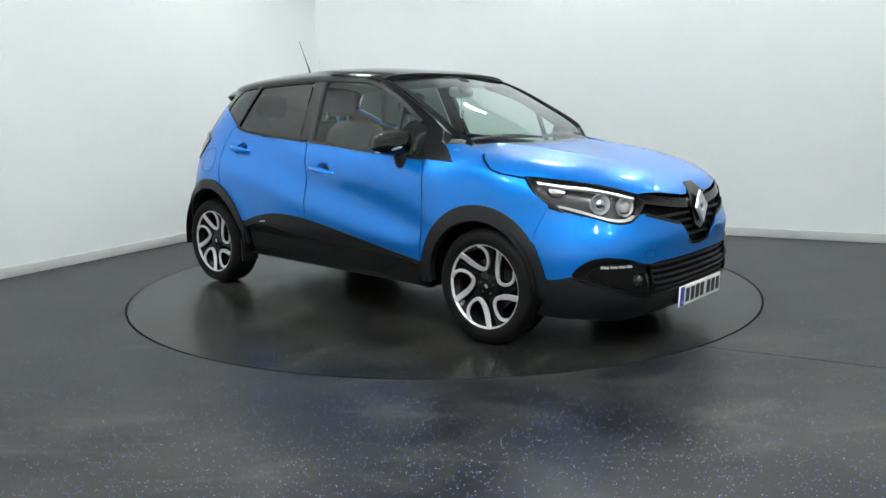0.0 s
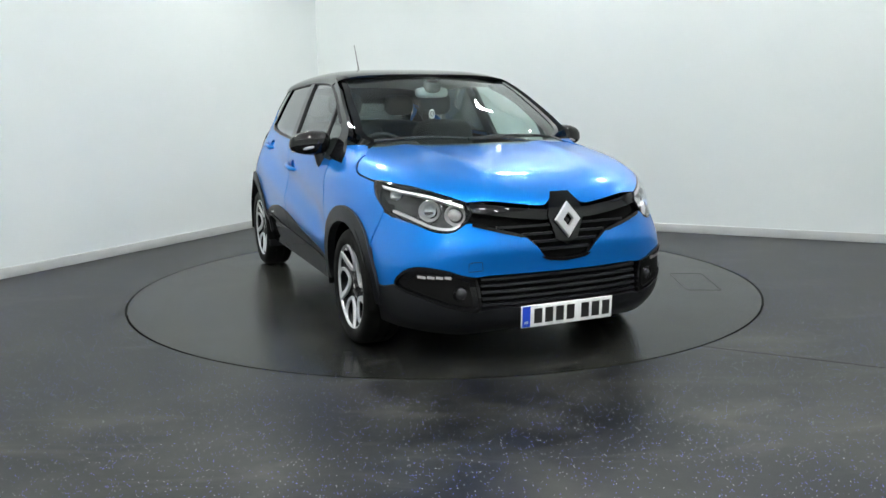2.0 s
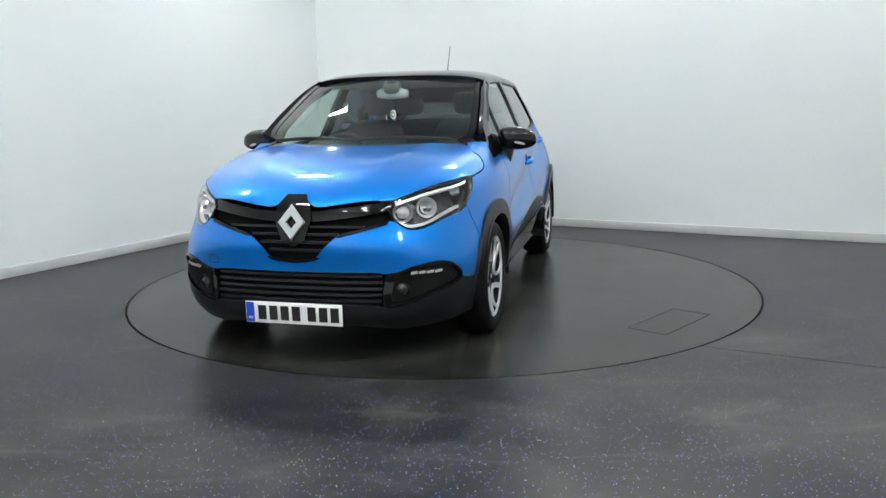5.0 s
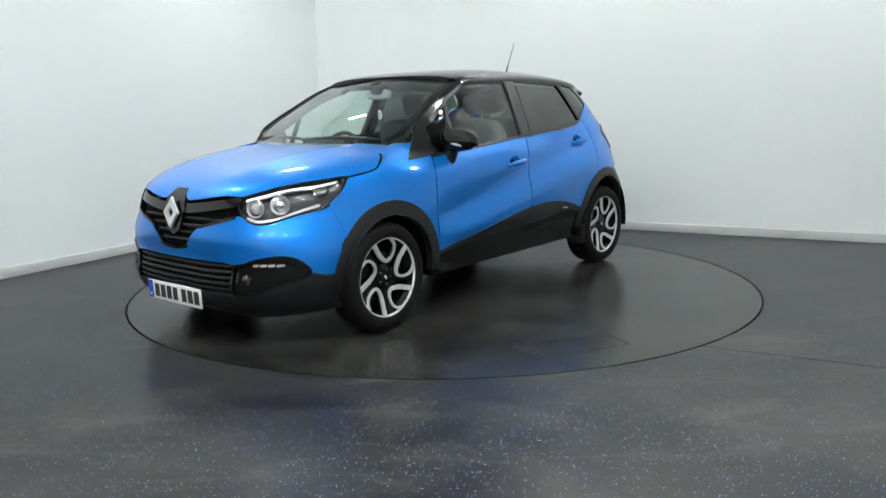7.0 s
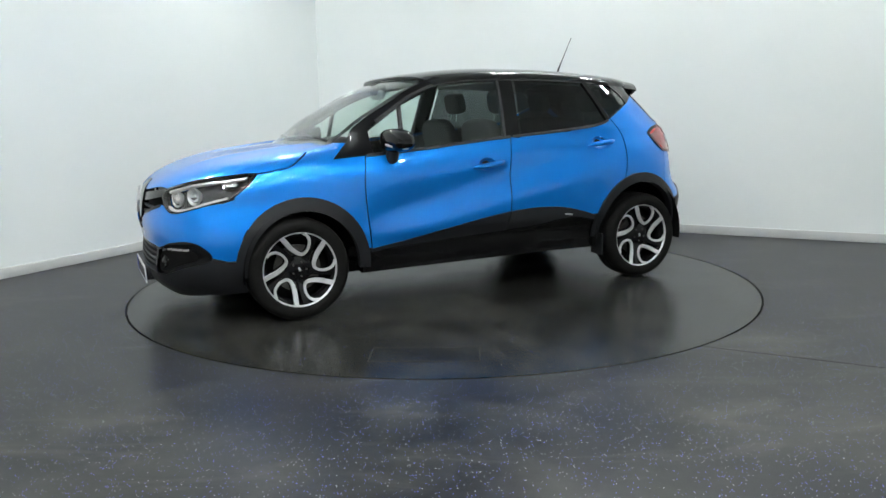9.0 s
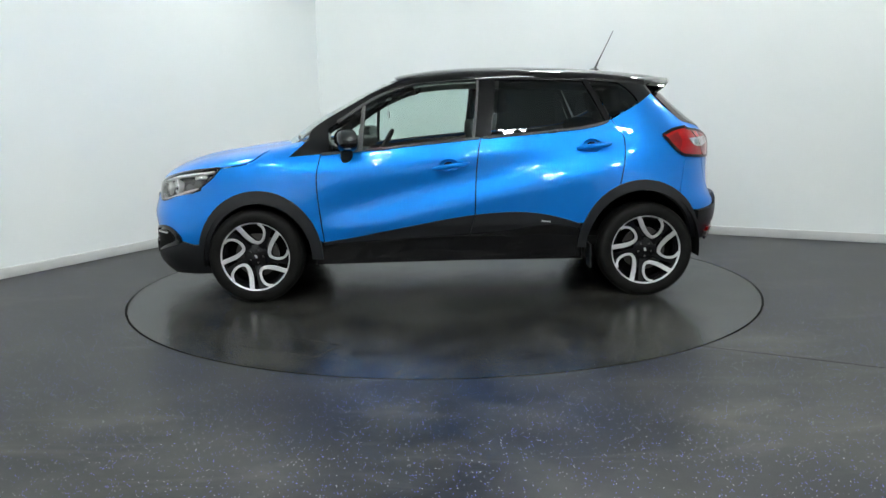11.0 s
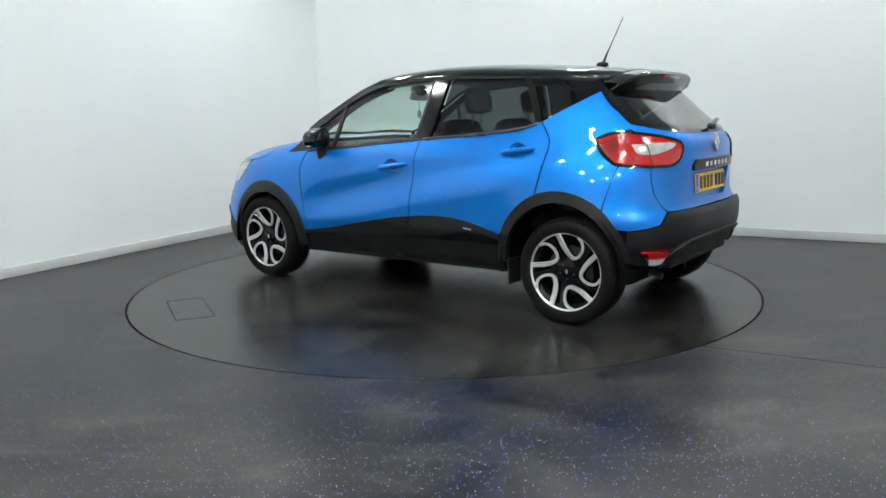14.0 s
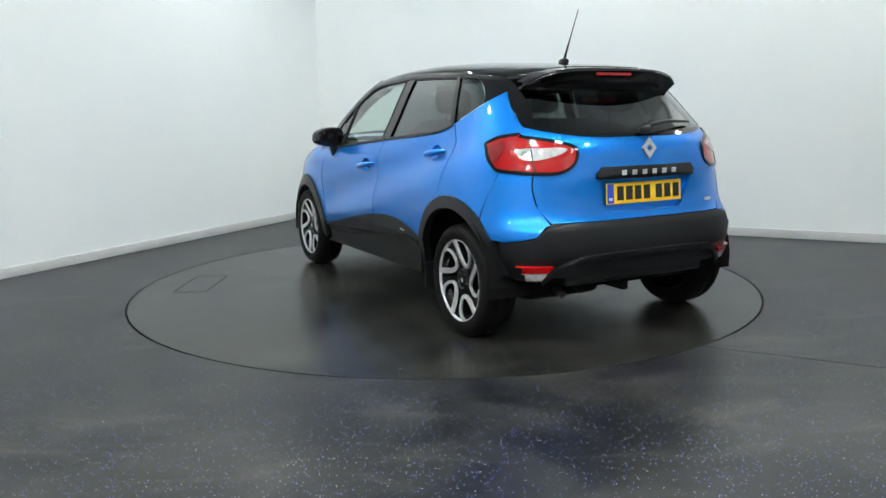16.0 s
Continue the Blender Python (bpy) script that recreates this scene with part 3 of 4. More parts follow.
# ---- bonnet
edge = []
for y, z in smooth([(1.527, 0.905), (1.479, 0.908), (1.337, 0.932), (1.268, 0.974), (1.205, 1.016)], 5):
    edge.append((half_width(y, z) - 0.002, y))
lamp_top = [front(*q) for q in [fx(0.49, 0.823), fx(0.56, 0.850), fx(0.64, 0.880), fy(1.66, 0.898)]]
nose = [(0.0, 2.046), (0.05, 2.050), (0.075, 2.066), (0.115, 2.082), (0.20, 2.074), (0.29, 2.055), (0.40, 2.020)]
half = smooth(nose, 4) + [(p.x, p.y + 0.002) for p in lamp_top] + edge + smooth([(0.738, 1.09), (0.742, 0.99), (0.55, 1.045), (0.30, 1.11), (0.0, 1.13)], 5)
bon = half + [(-x, y) for x, y in half[::-1][1:-1]]


def bonnet_surface(x, y):
    p = bonnet_at(x, y)
    p.z += 0.010 * math.exp(-((abs(x) - 0.42 + 0.16 * (y - 1.2)) / 0.07) ** 2) * ease(y, 2.0, 1.6)
    return p


patch("bonnet", bon, bonnet_surface, PAINT, car, step=0.035)

# ---- front bumper
low = smooth([fx(0.40, 0.475), fx(0.47, 0.468), fx(0.53, 0.478), fx(0.60, 0.503), fx(0.70, 0.515), fx(0.755, 0.485)], 4)
low += [fy(1.80, 0.42), fy(1.72, 0.398), fy(1.63, 0.40)]
up = [fy(1.588, 0.60), fy(1.618, 0.68), fy(1.650, 0.757)] + smooth([fy(1.70, 0.742), fx(0.70, 0.715), fx(0.62, 0.678), fx(0.555, 0.680), fx(0.50, 0.718)], 4) + smooth([fx(0.48, 0.722), fx(0.33, 0.684), fx(0.235, 0.655), fx(0.16, 0.592), fx(0.115, 0.546), fx(0.0, 0.531)], 4)
halfb = [fx(0.0, 0.472), fx(0.20, 0.474)] + low + up
full = halfb + [(-u, z) for u, z in halfb[::-1][1:-1]]
full = full + [(-halfb[0][0], halfb[0][1])] if abs(halfb[0][0]) > 1e-6 else full


def nose_surface(u, z):
    p = front(u, z)
    n = Vector((p.x, p.y, 0)).normalized()
    return p + n * (0.012 * math.exp(-((z - 0.60) / 0.06) ** 2) * ease(abs(u), 1.0, 0.4))


front_bumper = patch("front_bumper", full, nose_surface, PAINT, car, step=0.03)
lipu = smooth([fx(0.0, 0.315), fx(0.38, 0.312), fx(0.46, 0.300), fx(0.56, 0.315), fx(0.68, 0.360), fx(0.765, 0.405)], 4) + [fy(1.80, 0.416), fy(1.72, 0.394), fy(1.64, 0.394)]
lipd = [fy(1.60, 0.20), fy(1.75, 0.19), fx(0.70, 0.19), fx(0.50, 0.17), fx(0.30, 0.195), fx(0.0, 0.20)]
lip = lipu + lipd
patch("bumper_lip", lip + [(-u, z) for u, z in lip[::-1][1:-1]], front, PLASTIC, front_bumper, off=0.006, thick=0.05)
# recessed grilles with slats
gl = smooth([fx(0.0, 0.84), fx(0.055, 0.836), (0.085, 0.812), fx(0.12, 0.786), fx(0.28, 0.803), fx(0.45, 0.832)], 4) + [fx(0.485, 0.80), fx(0.485, 0.735)] + smooth([fx(0.47, 0.717), fx(0.33, 0.678), fx(0.235, 0.650), fx(0.16, 0.588), fx(0.115, 0.542), fx(0.0, 0.527)], 4)
glf = gl + [(-u, z) for u, z in gl[::-1][1:-1]]
grille = patch("upper_grille", glf, front, UNDER, car, "gloss black upper grille with slats", off=-0.035, thick=0.01)
band = [(-u, z) for u, z in [fx(0.47, 0.797), fx(0.28, 0.768), fx(0.14, 0.752)]] + [fx(0.0, 0.748)] + [fx(0.14, 0.752), fx(0.28, 0.768), fx(0.47, 0.797)]
strip("grille_band", band, front, 0.050, GLOSS, grille, off=-0.004, thick=0.02)
for z, x in ((0.700, 0.36), (0.660, 0.23), (0.620, 0.185), (0.580, 0.14)):
    strip("grille_slat", [fx(-x + 2 * x * k / 8, z) for k in range(9)], front, 0.012, PLASTIC, grille, off=-0.012, thick=0.02)
rimline = [(-u, z) for u, z in gl[-21:]] + gl[-21:][::-1]
strip("grille_rim", sorted(set(rimline)), front, 0.016, GLOSS, grille, off=0.006, thick=0.03)
lg = [fx(0.0, 0.468), fx(0.40, 0.471), fx(0.47, 0.462), fx(0.44, 0.318), fx(0.0, 0.318)]
lower_grille = patch("lower_grille", lg + [(-u, z) for u, z in lg[::-1][1:-1]], front, UNDER, car, "black lower grille with thin slats", off=-0.03)
for z in (0.455, 0.424, 0.393, 0.362, 0.331):
    strip("grille_slat", [fx(-0.44 + 0.88 * k / 12, z) for k in range(13)], front, 0.013, PLASTIC, lower_grille, off=-0.004, thick=0.025)
fogpoly = smooth([fx(0.47, 0.462), fx(0.53, 0.474), fx(0.60, 0.499), fx(0.70, 0.511), fx(0.755, 0.481), fx(0.775, 0.415), fx(0.68, 0.366), fx(0.56, 0.322), fx(0.465, 0.310), fx(0.455, 0.38), fx(0.47, 0.462)], 4)[:-1]
for s, mir in ((1, False), (-1, True)):
    fog = patch("fog_lamp_surround", fogpoly, front, GLOSS, front_bumper, off=-0.004, thick=0.04, mirror=mir, label="gloss black fog lamp surround")
    inner = smooth([fx(0.50, 0.445), fx(0.60, 0.472), fx(0.70, 0.480), fx(0.74, 0.42), fx(0.66, 0.376), fx(0.56, 0.340), fx(0.49, 0.335), fx(0.50, 0.445)], 4)[:-1]
    patch("fog_lamp_recess", inner, front, UNDER, fog, off=0.002, thick=0.01, mirror=mir)
    ln = fogpoly + fogpoly[:1]
    strip("surround_rim", ln if not mir else [(-u, z) for u, z in ln], front, 0.014, GLOSS, fog, off=0.010, thick=0.02)
    for k in range(4):
        a = 0.575 + 0.034 * k
        patch("running_light", [fx(a, 0.461), fx(a + 0.028, 0.464), fx(a + 0.028, 0.476), fx(a, 0.473)], front, LAMPWHITE, fog, off=0.008, thick=0.01, mirror=mir)
    c = front(*fx(0.535, 0.390))
    m = Matrix.Translation((s * c.x, c.y - 0.004, c.z)) @ Matrix.Rotation(s * -0.25, 4, "Z")
    part("fog_lamp", lathe([(0.0, -0.01), (0.030, -0.01), (0.032, 0.0), (0.026, 0.010), (0.012, 0.017), (0.0, 0.019)], 24, "Y"), LAMPGREY, fog, "round clear fog lamp", 50, m)
    part("fog_ring", lathe([(0.031, -0.01), (0.040, -0.01), (0.041, 0.004), (0.036, 0.010), (0.031, 0.004)], 24, "Y", True), GLOSS, fog, "", 50, m)
tow = [fx(0.435, 0.500), fx(0.50, 0.495), fx(0.50, 0.535), fx(0.475, 0.542), fx(0.44, 0.540)]
strip("tow_cover_joint", tow[:3] + tow[3:] + tow[:1], nose_surface, 0.003, GAP, front_bumper, off=0.0008, thick=0.002)

# ---- headlamps
HL = smooth([fy(1.525, 0.902), fy(1.575, 0.838), fy(1.66, 0.772), fy(1.745, 0.726)], 4) + smooth([fx(0.69, 0.712), fx(0.62, 0.683), fx(0.555, 0.685), fx(0.505, 0.722), fx(0.462, 0.783)], 4)[1:] + smooth([fx(0.485, 0.818), fx(0.56, 0.846), fx(0.64, 0.876), fy(1.66, 0.894), fy(1.56, 0.904)], 4)
for s, mir in ((1, False), (-1, True)):
    hl = patch("headlamp", HL, front, LAMPGREY, car, "clear headlamp with chrome reflectors", off=-0.06, thick=0.02, step=0.03, mirror=mir)
    patch("lens", HL, front, LENS, hl, off=0.002, thick=0.004, step=0.025, mirror=mir).visible_shadow = False
    strip("lamp_edge", HL + HL[:1], front, 0.010, GLOSS, hl, off=0.0, thick=0.05) if not mir else None
    if mir:
        ln = [(-u, z) for u, z in HL + HL[:1]]
        strip("lamp_edge", ln, front, 0.010, GLOSS, hl, off=0.0, thick=0.05)
    brow = [fx(0.50, 0.806), fx(0.57, 0.830), fx(0.64, 0.854), fy(1.68, 0.872), fy(1.58, 0.885)]
    brow = smooth(brow, 4) if not mir else [(-u, z) for u, z in smooth(brow, 4)]
    strip("light_guide", brow, front, 0.013, SATIN, hl, off=-0.012, thick=0.02)
    foot = smooth([fx(0.52, 0.715), fx(0.57, 0.697), fx(0.64, 0.706), fx(0.70, 0.735), fy(1.70, 0.765)], 4)
    strip("light_guide", foot if not mir else [(-u, z) for u, z in foot], front, 0.012, ALLOY, hl, off=-0.018, thick=0.02)
    for (x, z, r, tilt) in ((0.630, 0.772, 0.046, 0.55), (0.532, 0.755, 0.044, 0.35)):
        c = front(*fx(x, z))
        m = Matrix.Translation((s * (c.x - 0.012), c.y - 0.045, c.z)) @ Matrix.Rotation(s * -tilt, 4, "Z")
        part("reflector", lathe([(r * 0.4, -0.05), (r, 0.0), (r * 1.12, 0.006), (r * 1.15, -0.01), (r * 0.45, -0.055)], 28, "Y", True), SATIN, hl, "", 50, m)
        part("projector", lathe([(0.0, -0.03), (r * 0.72, -0.03), (r * 0.70, 0.0), (r * 0.45, 0.014), (0.0, 0.02)], 28, "Y"), MIRRORGLASS if x > 0.6 else LAMPWHITE, hl, "", 50, m)
    c = front(*fy(1.66, 0.83))
    part("indicator", blob((0, 0, 0), (0.035, 0.05, 0.026), 0.8, 0.8), CHROME, hl, "", 60, Matrix.Translation((s * (c.x - 0.05), c.y, c.z)))


def emblem(name, c, w, h, face):
    """A plain lozenge ring as the maker's badge; face +1 forwards, -1 backwards."""
    bm = bmesh.new()
    outer = [(0, h), (w, 0), (0, -h), (-w, 0)]
    loops = []
    for k, d in ((1.0, 0.0), (0.92, 0.012), (0.40, 0.012), (0.36, 0.0)):
        loops.append([bm.verts.new((x * k, face * d, z * k)) for x, z in outer])
    for a, b in zip(loops, loops[1:] + loops[:1]):
        for i in range(4):
            bm.faces.new((a[i], a[(i + 1) % 4], b[(i + 1) % 4], b[i]))
    return part(name, bm, SATIN, car, "plain silver lozenge badge", m=Matrix.Translation(c))


pad = [(-0.05, 0.85), (0.05, 0.85), (0.085, 0.80), (0.098, 0.74), (0.06, 0.63), (0.0, 0.60), (-0.06, 0.63), (-0.098, 0.74), (-0.085, 0.80)]
patch("badge_pad", [fx(x, z) for x, z in pad], front, GLOSS, grille, off=0.004, thick=0.04)
emblem("badge", (0, 2.118, 0.722), 0.073, 0.09, 1).rotation_euler = (radians(8), 0, 0)


def plate(name, c, face, material, tilt):
    """A number plate; its characters are plain bars."""
    ob = boxed(name, (-0.26, -0.004, -0.0555), (0.26, 0.004, 0.0555), material, car, 0.003, m=Matrix.Translation(c) @ Matrix.Rotation(tilt, 4, "X"))
    y0, y1 = (0.0045, 0.006) if face > 0 else (-0.006, -0.0045)
    k = -face
    def bar(n, a, b, z0, z1, mt):
        boxed(n, (min(k * a, k * b), y0, z0), (max(k * a, k * b), y1, z1), mt, ob)
    bar("plate_band", -0.255, -0.212, -0.051, 0.051, PLATEBLUE)
    bar("band_mark", -0.245, -0.222, -0.036, -0.022, PLATEWHITE)
    x = -0.190
    for i in range(7):
        bar("plate_bar", x, x + 0.044, -0.037, 0.037, INK)
        x += 0.061 if i != 3 else 0.084
    return ob


tagged(plate("front_number_plate", (0.005, 2.136, 0.266), 1, PLATEWHITE, radians(-3)), "white number plate with a blue band")
boxed("plate_bracket", (-0.24, 2.07, 0.225), (0.24, 2.129, 0.305), PLASTIC, front_bumper, 0.01)


# ---------------------------------------------------------------- glasshouse
ROOF_Z = Curve((-1.62, 1.445), (-1.45, 1.478), (-1.2, 1.512), (-1.0, 1.530), (-0.7, 1.548), (-0.4, 1.556), (-0.1, 1.552), (0.09, 1.535), (0.27, 1.502), (0.40, 1.462))
GLASS_Z = Curve((-1.62, 1.392), (-1.45, 1.402), (-1.2, 1.425), (-0.9, 1.446), (-0.6, 1.456), (-0.36, 1.461), (-0.17, 1.459), (0.06, 1.450), (0.26, 1.428), (0.40, 1.385))
PILLAR = smooth([(1.02, 1.062), (0.846, 1.191), (0.653, 1.300), (0.462, 1.402), (0.269, 1.478)], 6)
TOP_EDGE = smooth([(0.80, 1.150), (0.645, 1.246), (0.57, 1.294), (0.456, 1.356), (0.262, 1.428), (0.065, 1.450), (-0.169, 1.459), (-0.361, 1.461), (-0.625, 1.456), (-0.9, 1.446), (-1.0, 1.440)], 6)


def roof_at(a, y):
    zr, zg = ROOF_Z(y), GLASS_Z(y) - 0.004
    w = half_width(y, zg) + 0.002
    s = min(1.0, abs(a))
    q = s * math.pi / 2
    x = w * math.sin(q) ** 0.62
    z = zg + (zr - zg) * max(0.0, math.cos(q)) ** 0.75
    yy = y + (0.09 * (1 - s * s) * ease(y, -0.2, 0.27)) - 0.06 * (1 - s * s) * ease(y, -1.1, -1.5)
    return Vector((math.copysign(x, a), yy, z))


def grid(name, fn, us, vs, material, parent, thick=0.0, label="", smooth_=60):
    bm = bmesh.new()
    rows = [[bm.verts.new(fn(u, v)) for u in us] for v in vs]
    for a, b in zip(rows, rows[1:]):
        for i in range(len(us) - 1):
            bm.faces.new((a[i], a[i + 1], b[i + 1], b[i]))
    bmesh.ops.recalc_face_normals(bm, faces=bm.faces)
    if thick:
        bmesh.ops.solidify(bm, geom=bm.faces[:], thickness=thick)
    return part(name, bm, material, parent, label, smooth_)


roof = grid("roof", roof_at, [math.sin(math.pi / 2 * k / 24) for k in range(-24, 25)], [0.29 - 1.70 * k / 40 for k in range(41)], GLOSS, car, 0.02, "gloss black roof")
grid("headliner", lambda a, y: roof_at(a, y) * 0.97 + Vector((0, 0, 0.0)), [k / 10 for k in range(-9, 10)], [0.22 - 1.4 * k / 20 for k in range(21)], LINER, car, 0.005)


def screen_at(a, b):
    y = 1.07 - (1.07 - 0.262) * b
    z = float(np.interp(-y, [-1.16] + [-p[0] for p in PILLAR], [0.965] + [p[1] for p in PILLAR])) - 0.004
    x = half_width(y, z) - 0.055 + 0.02 * b
    return Vector((a * x, y + (0.145 - 0.05 * b) * (1 - a * a), z + 0.012 * (1 - a * a)))


windscreen = grid("windscreen", screen_at, [k / 16 for k in range(-16, 17)], [k / 20 for k in range(21)], SCREEN, car, 0.0, "slightly green laminated windscreen")
windscreen.visible_shadow = False
grid("screen_band", lambda a, b: screen_at(a, 0.925 + 0.08 * b) + Vector((0, 0.003, 0.004)), [k / 16 for k in range(-16, 17)], [0, 0.5, 1], GLOSS, windscreen, 0.003)


def cowl_at(a, b):
    x = 0.70 * a
    y = 1.135 - 0.14 * (x / 0.74) ** 2
    return Vector((x, y - 0.06 * b, top_height(x, y) - 0.010 + 0.016 * b))


grid("cowl", cowl_at, [k / 16 for k in range(-16, 17)], [k / 4 for k in range(5)], PLASTIC, car, 0.01)
for s in (1, -1):
    grid("screen_edge", lambda a, b: screen_at(s * (0.955 + 0.06 * a), b) + Vector((0, 0.002, 0.003)), [0, 0.5, 1], [k / 20 for k in range(21)], GLOSS, windscreen, 0.003)
pil = [(1.055, 0.970), (0.945, 1.068)] + [p for p in PILLAR if p[0] < 0.93] + [(0.20, 1.470)] + [p for p in TOP_EDGE if 0.20 < p[0] < 0.79][::-1] + [(0.80, 1.148), (0.79, 0.990)]
patch("windscreen_pillar", pil, side, GLOSS, car, "gloss black windscreen pillar", off=0.002, thick=0.085, step=0.025, both=True)


def upto(y0, y1, lift=0.0):
    return [(p[0], p[1] + lift) for p in between(TOP_EDGE, y0, y1)]


def belt(y0, y1, lift=0.004):
    return [(p[0], p[1] + lift) for p in between(BELT_S, y0, y1)]


corner_glass = [(0.775, 0.995), (0.60, 1.010)] + [(0.592, 1.245)] + upto(0.60, 0.785)
patch("corner_window", corner_glass, side, CLEAR, front_door, off=-0.006, thick=0.003, both=True)
strip("window_bar", [(0.585, 1.012), (0.580, 1.10), (0.572, 1.20), (0.562, 1.295)], side, 0.026, PLASTIC, front_door, off=0.003, thick=0.02, both=True)
fglass = belt(-0.165, 0.575) + upto(0.570, -0.195)
for g in patch("door_window", fglass, side, CLEAR, front_door, off=-0.006, thick=0.003, both=True):
    g.visible_shadow = False
strip("pillar_trim", [(-0.215, 1.072), (-0.228, 1.16), (-0.242, 1.28), (-0.252, 1.38), (-0.258, 1.46)], side, 0.118, GLOSS, rear_door, off=0.004, thick=0.03, both=True)
strip("window_bar", [(-0.160, 1.075), (-0.172, 1.16), (-0.186, 1.28), (-0.196, 1.38), (-0.200, 1.458)], side, 0.018, PLASTIC, front_door, off=0.006, thick=0.03, both=True)
rglass = belt(-1.035, -0.305) + upto(-0.345, -0.905)
patch("door_window", rglass, side, PRIVACY, rear_door, "dark tinted window", off=-0.006, thick=0.003, both=True)
strip("window_bar", [(-1.056, 1.176), (-1.02, 1.25), (-0.97, 1.35), (-0.918, 1.447)], side, 0.034, GLOSS, rear_door, off=0.005, thick=0.03, both=True)
qglass = [(-1.085, 1.196), (-1.17, 1.238), (-1.272, 1.292), (-1.235, 1.345), (-1.18, 1.395), (-1.11, 1.430), (-0.945, 1.446)]
patch("quarter_window", qglass, side, PRIVACY, car, "dark tinted quarter window", off=-0.004, thick=0.003, both=True)
cp = smooth([(-1.278, 1.288), (-1.245, 1.345), (-1.185, 1.398), (-1.11, 1.434), (-0.94, 1.447)], 4) + [(p, GLASS_Z(p) + 0.006) for p in (-1.05, -1.15, -1.25, -1.35, -1.45)] + smooth([(-1.50, 1.385), (-1.49, 1.33), (-1.53, 1.27), (-1.585, 1.21)], 3) + [(-1.56, 1.190), (-1.46, 1.268), (-1.381, 1.350)]
patch("rear_pillar", cp, side, GLOSS, car, "gloss black rear pillar", off=0.001, thick=0.03, step=0.025, both=True)
strip("belt_trim", between(BELT_S, 0.84, -0.20), side, 0.016, PLASTIC, front_door, off=0.008, thick=0.02, both=True)
strip("belt_trim", between(BELT_S, -0.222, -1.06), side, 0.016, PLASTIC, rear_door, off=0.008, thick=0.02, both=True)
strip("window_frame", [(p[0], p[1] + 0.004) for p in between(TOP_EDGE, 0.74, -1.0)], side, 0.020, PLASTIC, car, off=0.004, thick=0.02, both=True)

# ---------------------------------------------------------------- rear
tg_low = [rx(0.0, 0.672), rx(0.58, 0.672)]
tg = tg_low + [rx(0.60, 0.70)] + smooth([rx(0.632, 0.76), rx(0.645, 0.85), rx(0.635, 0.915)], 4) + smooth([rx(0.52, 0.922), rx(0.445, 0.965), rx(0.425, 1.03), rx(0.45, 1.064)], 4) + smooth([rx(0.53, 1.085), rx(0.60, 1.105), rx(0.655, 1.128)], 3) + smooth([rx(0.60, 1.155), rx(0.52, 1.130), rx(0.30, 1.112), rx(0.0, 1.105)], 4)
tgf = tg + [(-u, z) for u, z in tg[::-1][1:-1]]
rec = [rx(0.31, 0.935), rx(0.335, 0.90), rx(0.27, 0.735), rx(0.235, 0.712), rx(0.0, 0.708)]
recf = [rx(0.0, 0.940)] + rec
recf = recf + [(-u, z) for u, z in recf[::-1][1:-1]]
tailgate = patch("tailgate", tgf, rear, PAINT, car, holes=[recf], thick=0.03)
patch("plate_recess", recf, rear, PAINT, tailgate, off=-0.028, thick=0.004)
bar_ = [rx(0.0, 0.950), rx(0.30, 0.950), rx(0.335, 0.915), rx(0.325, 0.887), rx(0.0, 0.885)]
garnish = patch("tailgate_garnish", bar_ + [(-u, z) for u, z in bar_[::-1][1:-1]], rear, GLOSS, tailgate, "gloss black strip with silver bars", off=0.016, thick=0.045)
for i in range(6):
    x = 0.17 - 0.068 * i
    patch("letter_bar", [rx(x - 0.015, 0.905), rx(x + 0.015, 0.905), rx(x + 0.015, 0.930), rx(x - 0.015, 0.930)], rear, SATIN, garnish, off=0.019, thick=0.003)
patch("model_mark", [rx(0.47, 0.725), rx(0.53, 0.725), rx(0.53, 0.742), rx(0.47, 0.742)], rear, SATIN, tailgate, off=0.004, thick=0.004)
tagged(plate("rear_number_plate", (0.0, -1.838, 0.805), -1, PLATEYELLOW, radians(-4)), "yellow number plate with a blue band")
emblem("badge", (0, -1.862, 1.038), 0.050, 0.058, -1)
# lower quarter between the tail lamp, arch and bumper
lowq = [ry(-1.532, 0.738), ry(-1.577, 0.926), rx(0.639, 0.917)] + smooth([rx(0.640, 0.912), rx(0.650, 0.85), rx(0.637, 0.76)], 4) + [rx(0.605, 0.698), rx(0.588, 0.668), rx(0.612, 0.658), rx(0.665, 0.606), rx(0.72, 0.590), ry(-1.66, 0.575), ry(-1.642, 0.58)] + [ry(*q) for q in arc(*R_ARCH, 146, 130, 6)]


def rear_flared(u, z):
    p = rear(u, z)
    p.x += math.copysign(flare(p.y, z) * ease(p.y, -1.72, -1.58), p.x)
    return p


patch("bumper_corner", lowq, rear_flared, PAINT, car, both=True, step=0.025)
rb = [rx(0.0, 0.666), rx(0.58, 0.666), rx(0.612, 0.652), rx(0.665, 0.598), rx(0.72, 0.584), ry(-1.655, 0.570), ry(-1.640, 0.43), ry(-1.63, 0.392), rx(0.74, 0.376), rx(0.64, 0.366), rx(0.58, 0.385), rx(0.0, 0.385)]


def bumper_surface(u, z):
    p = rear(u, z)
    n = Vector((p.x, p.y * 1.6, 0)).normalized()
    p.x *= 1 - 0.05 * ease(z, 0.50, 0.37) * ease(abs(p.x), 0.55, 0.80)
    return p + n * (0.012 * ease(z, 0.60, 0.66) - 0.02 * ease(abs(u), 0.72, 0.55) * ease(z, 0.50, 0.46) + 0.0)


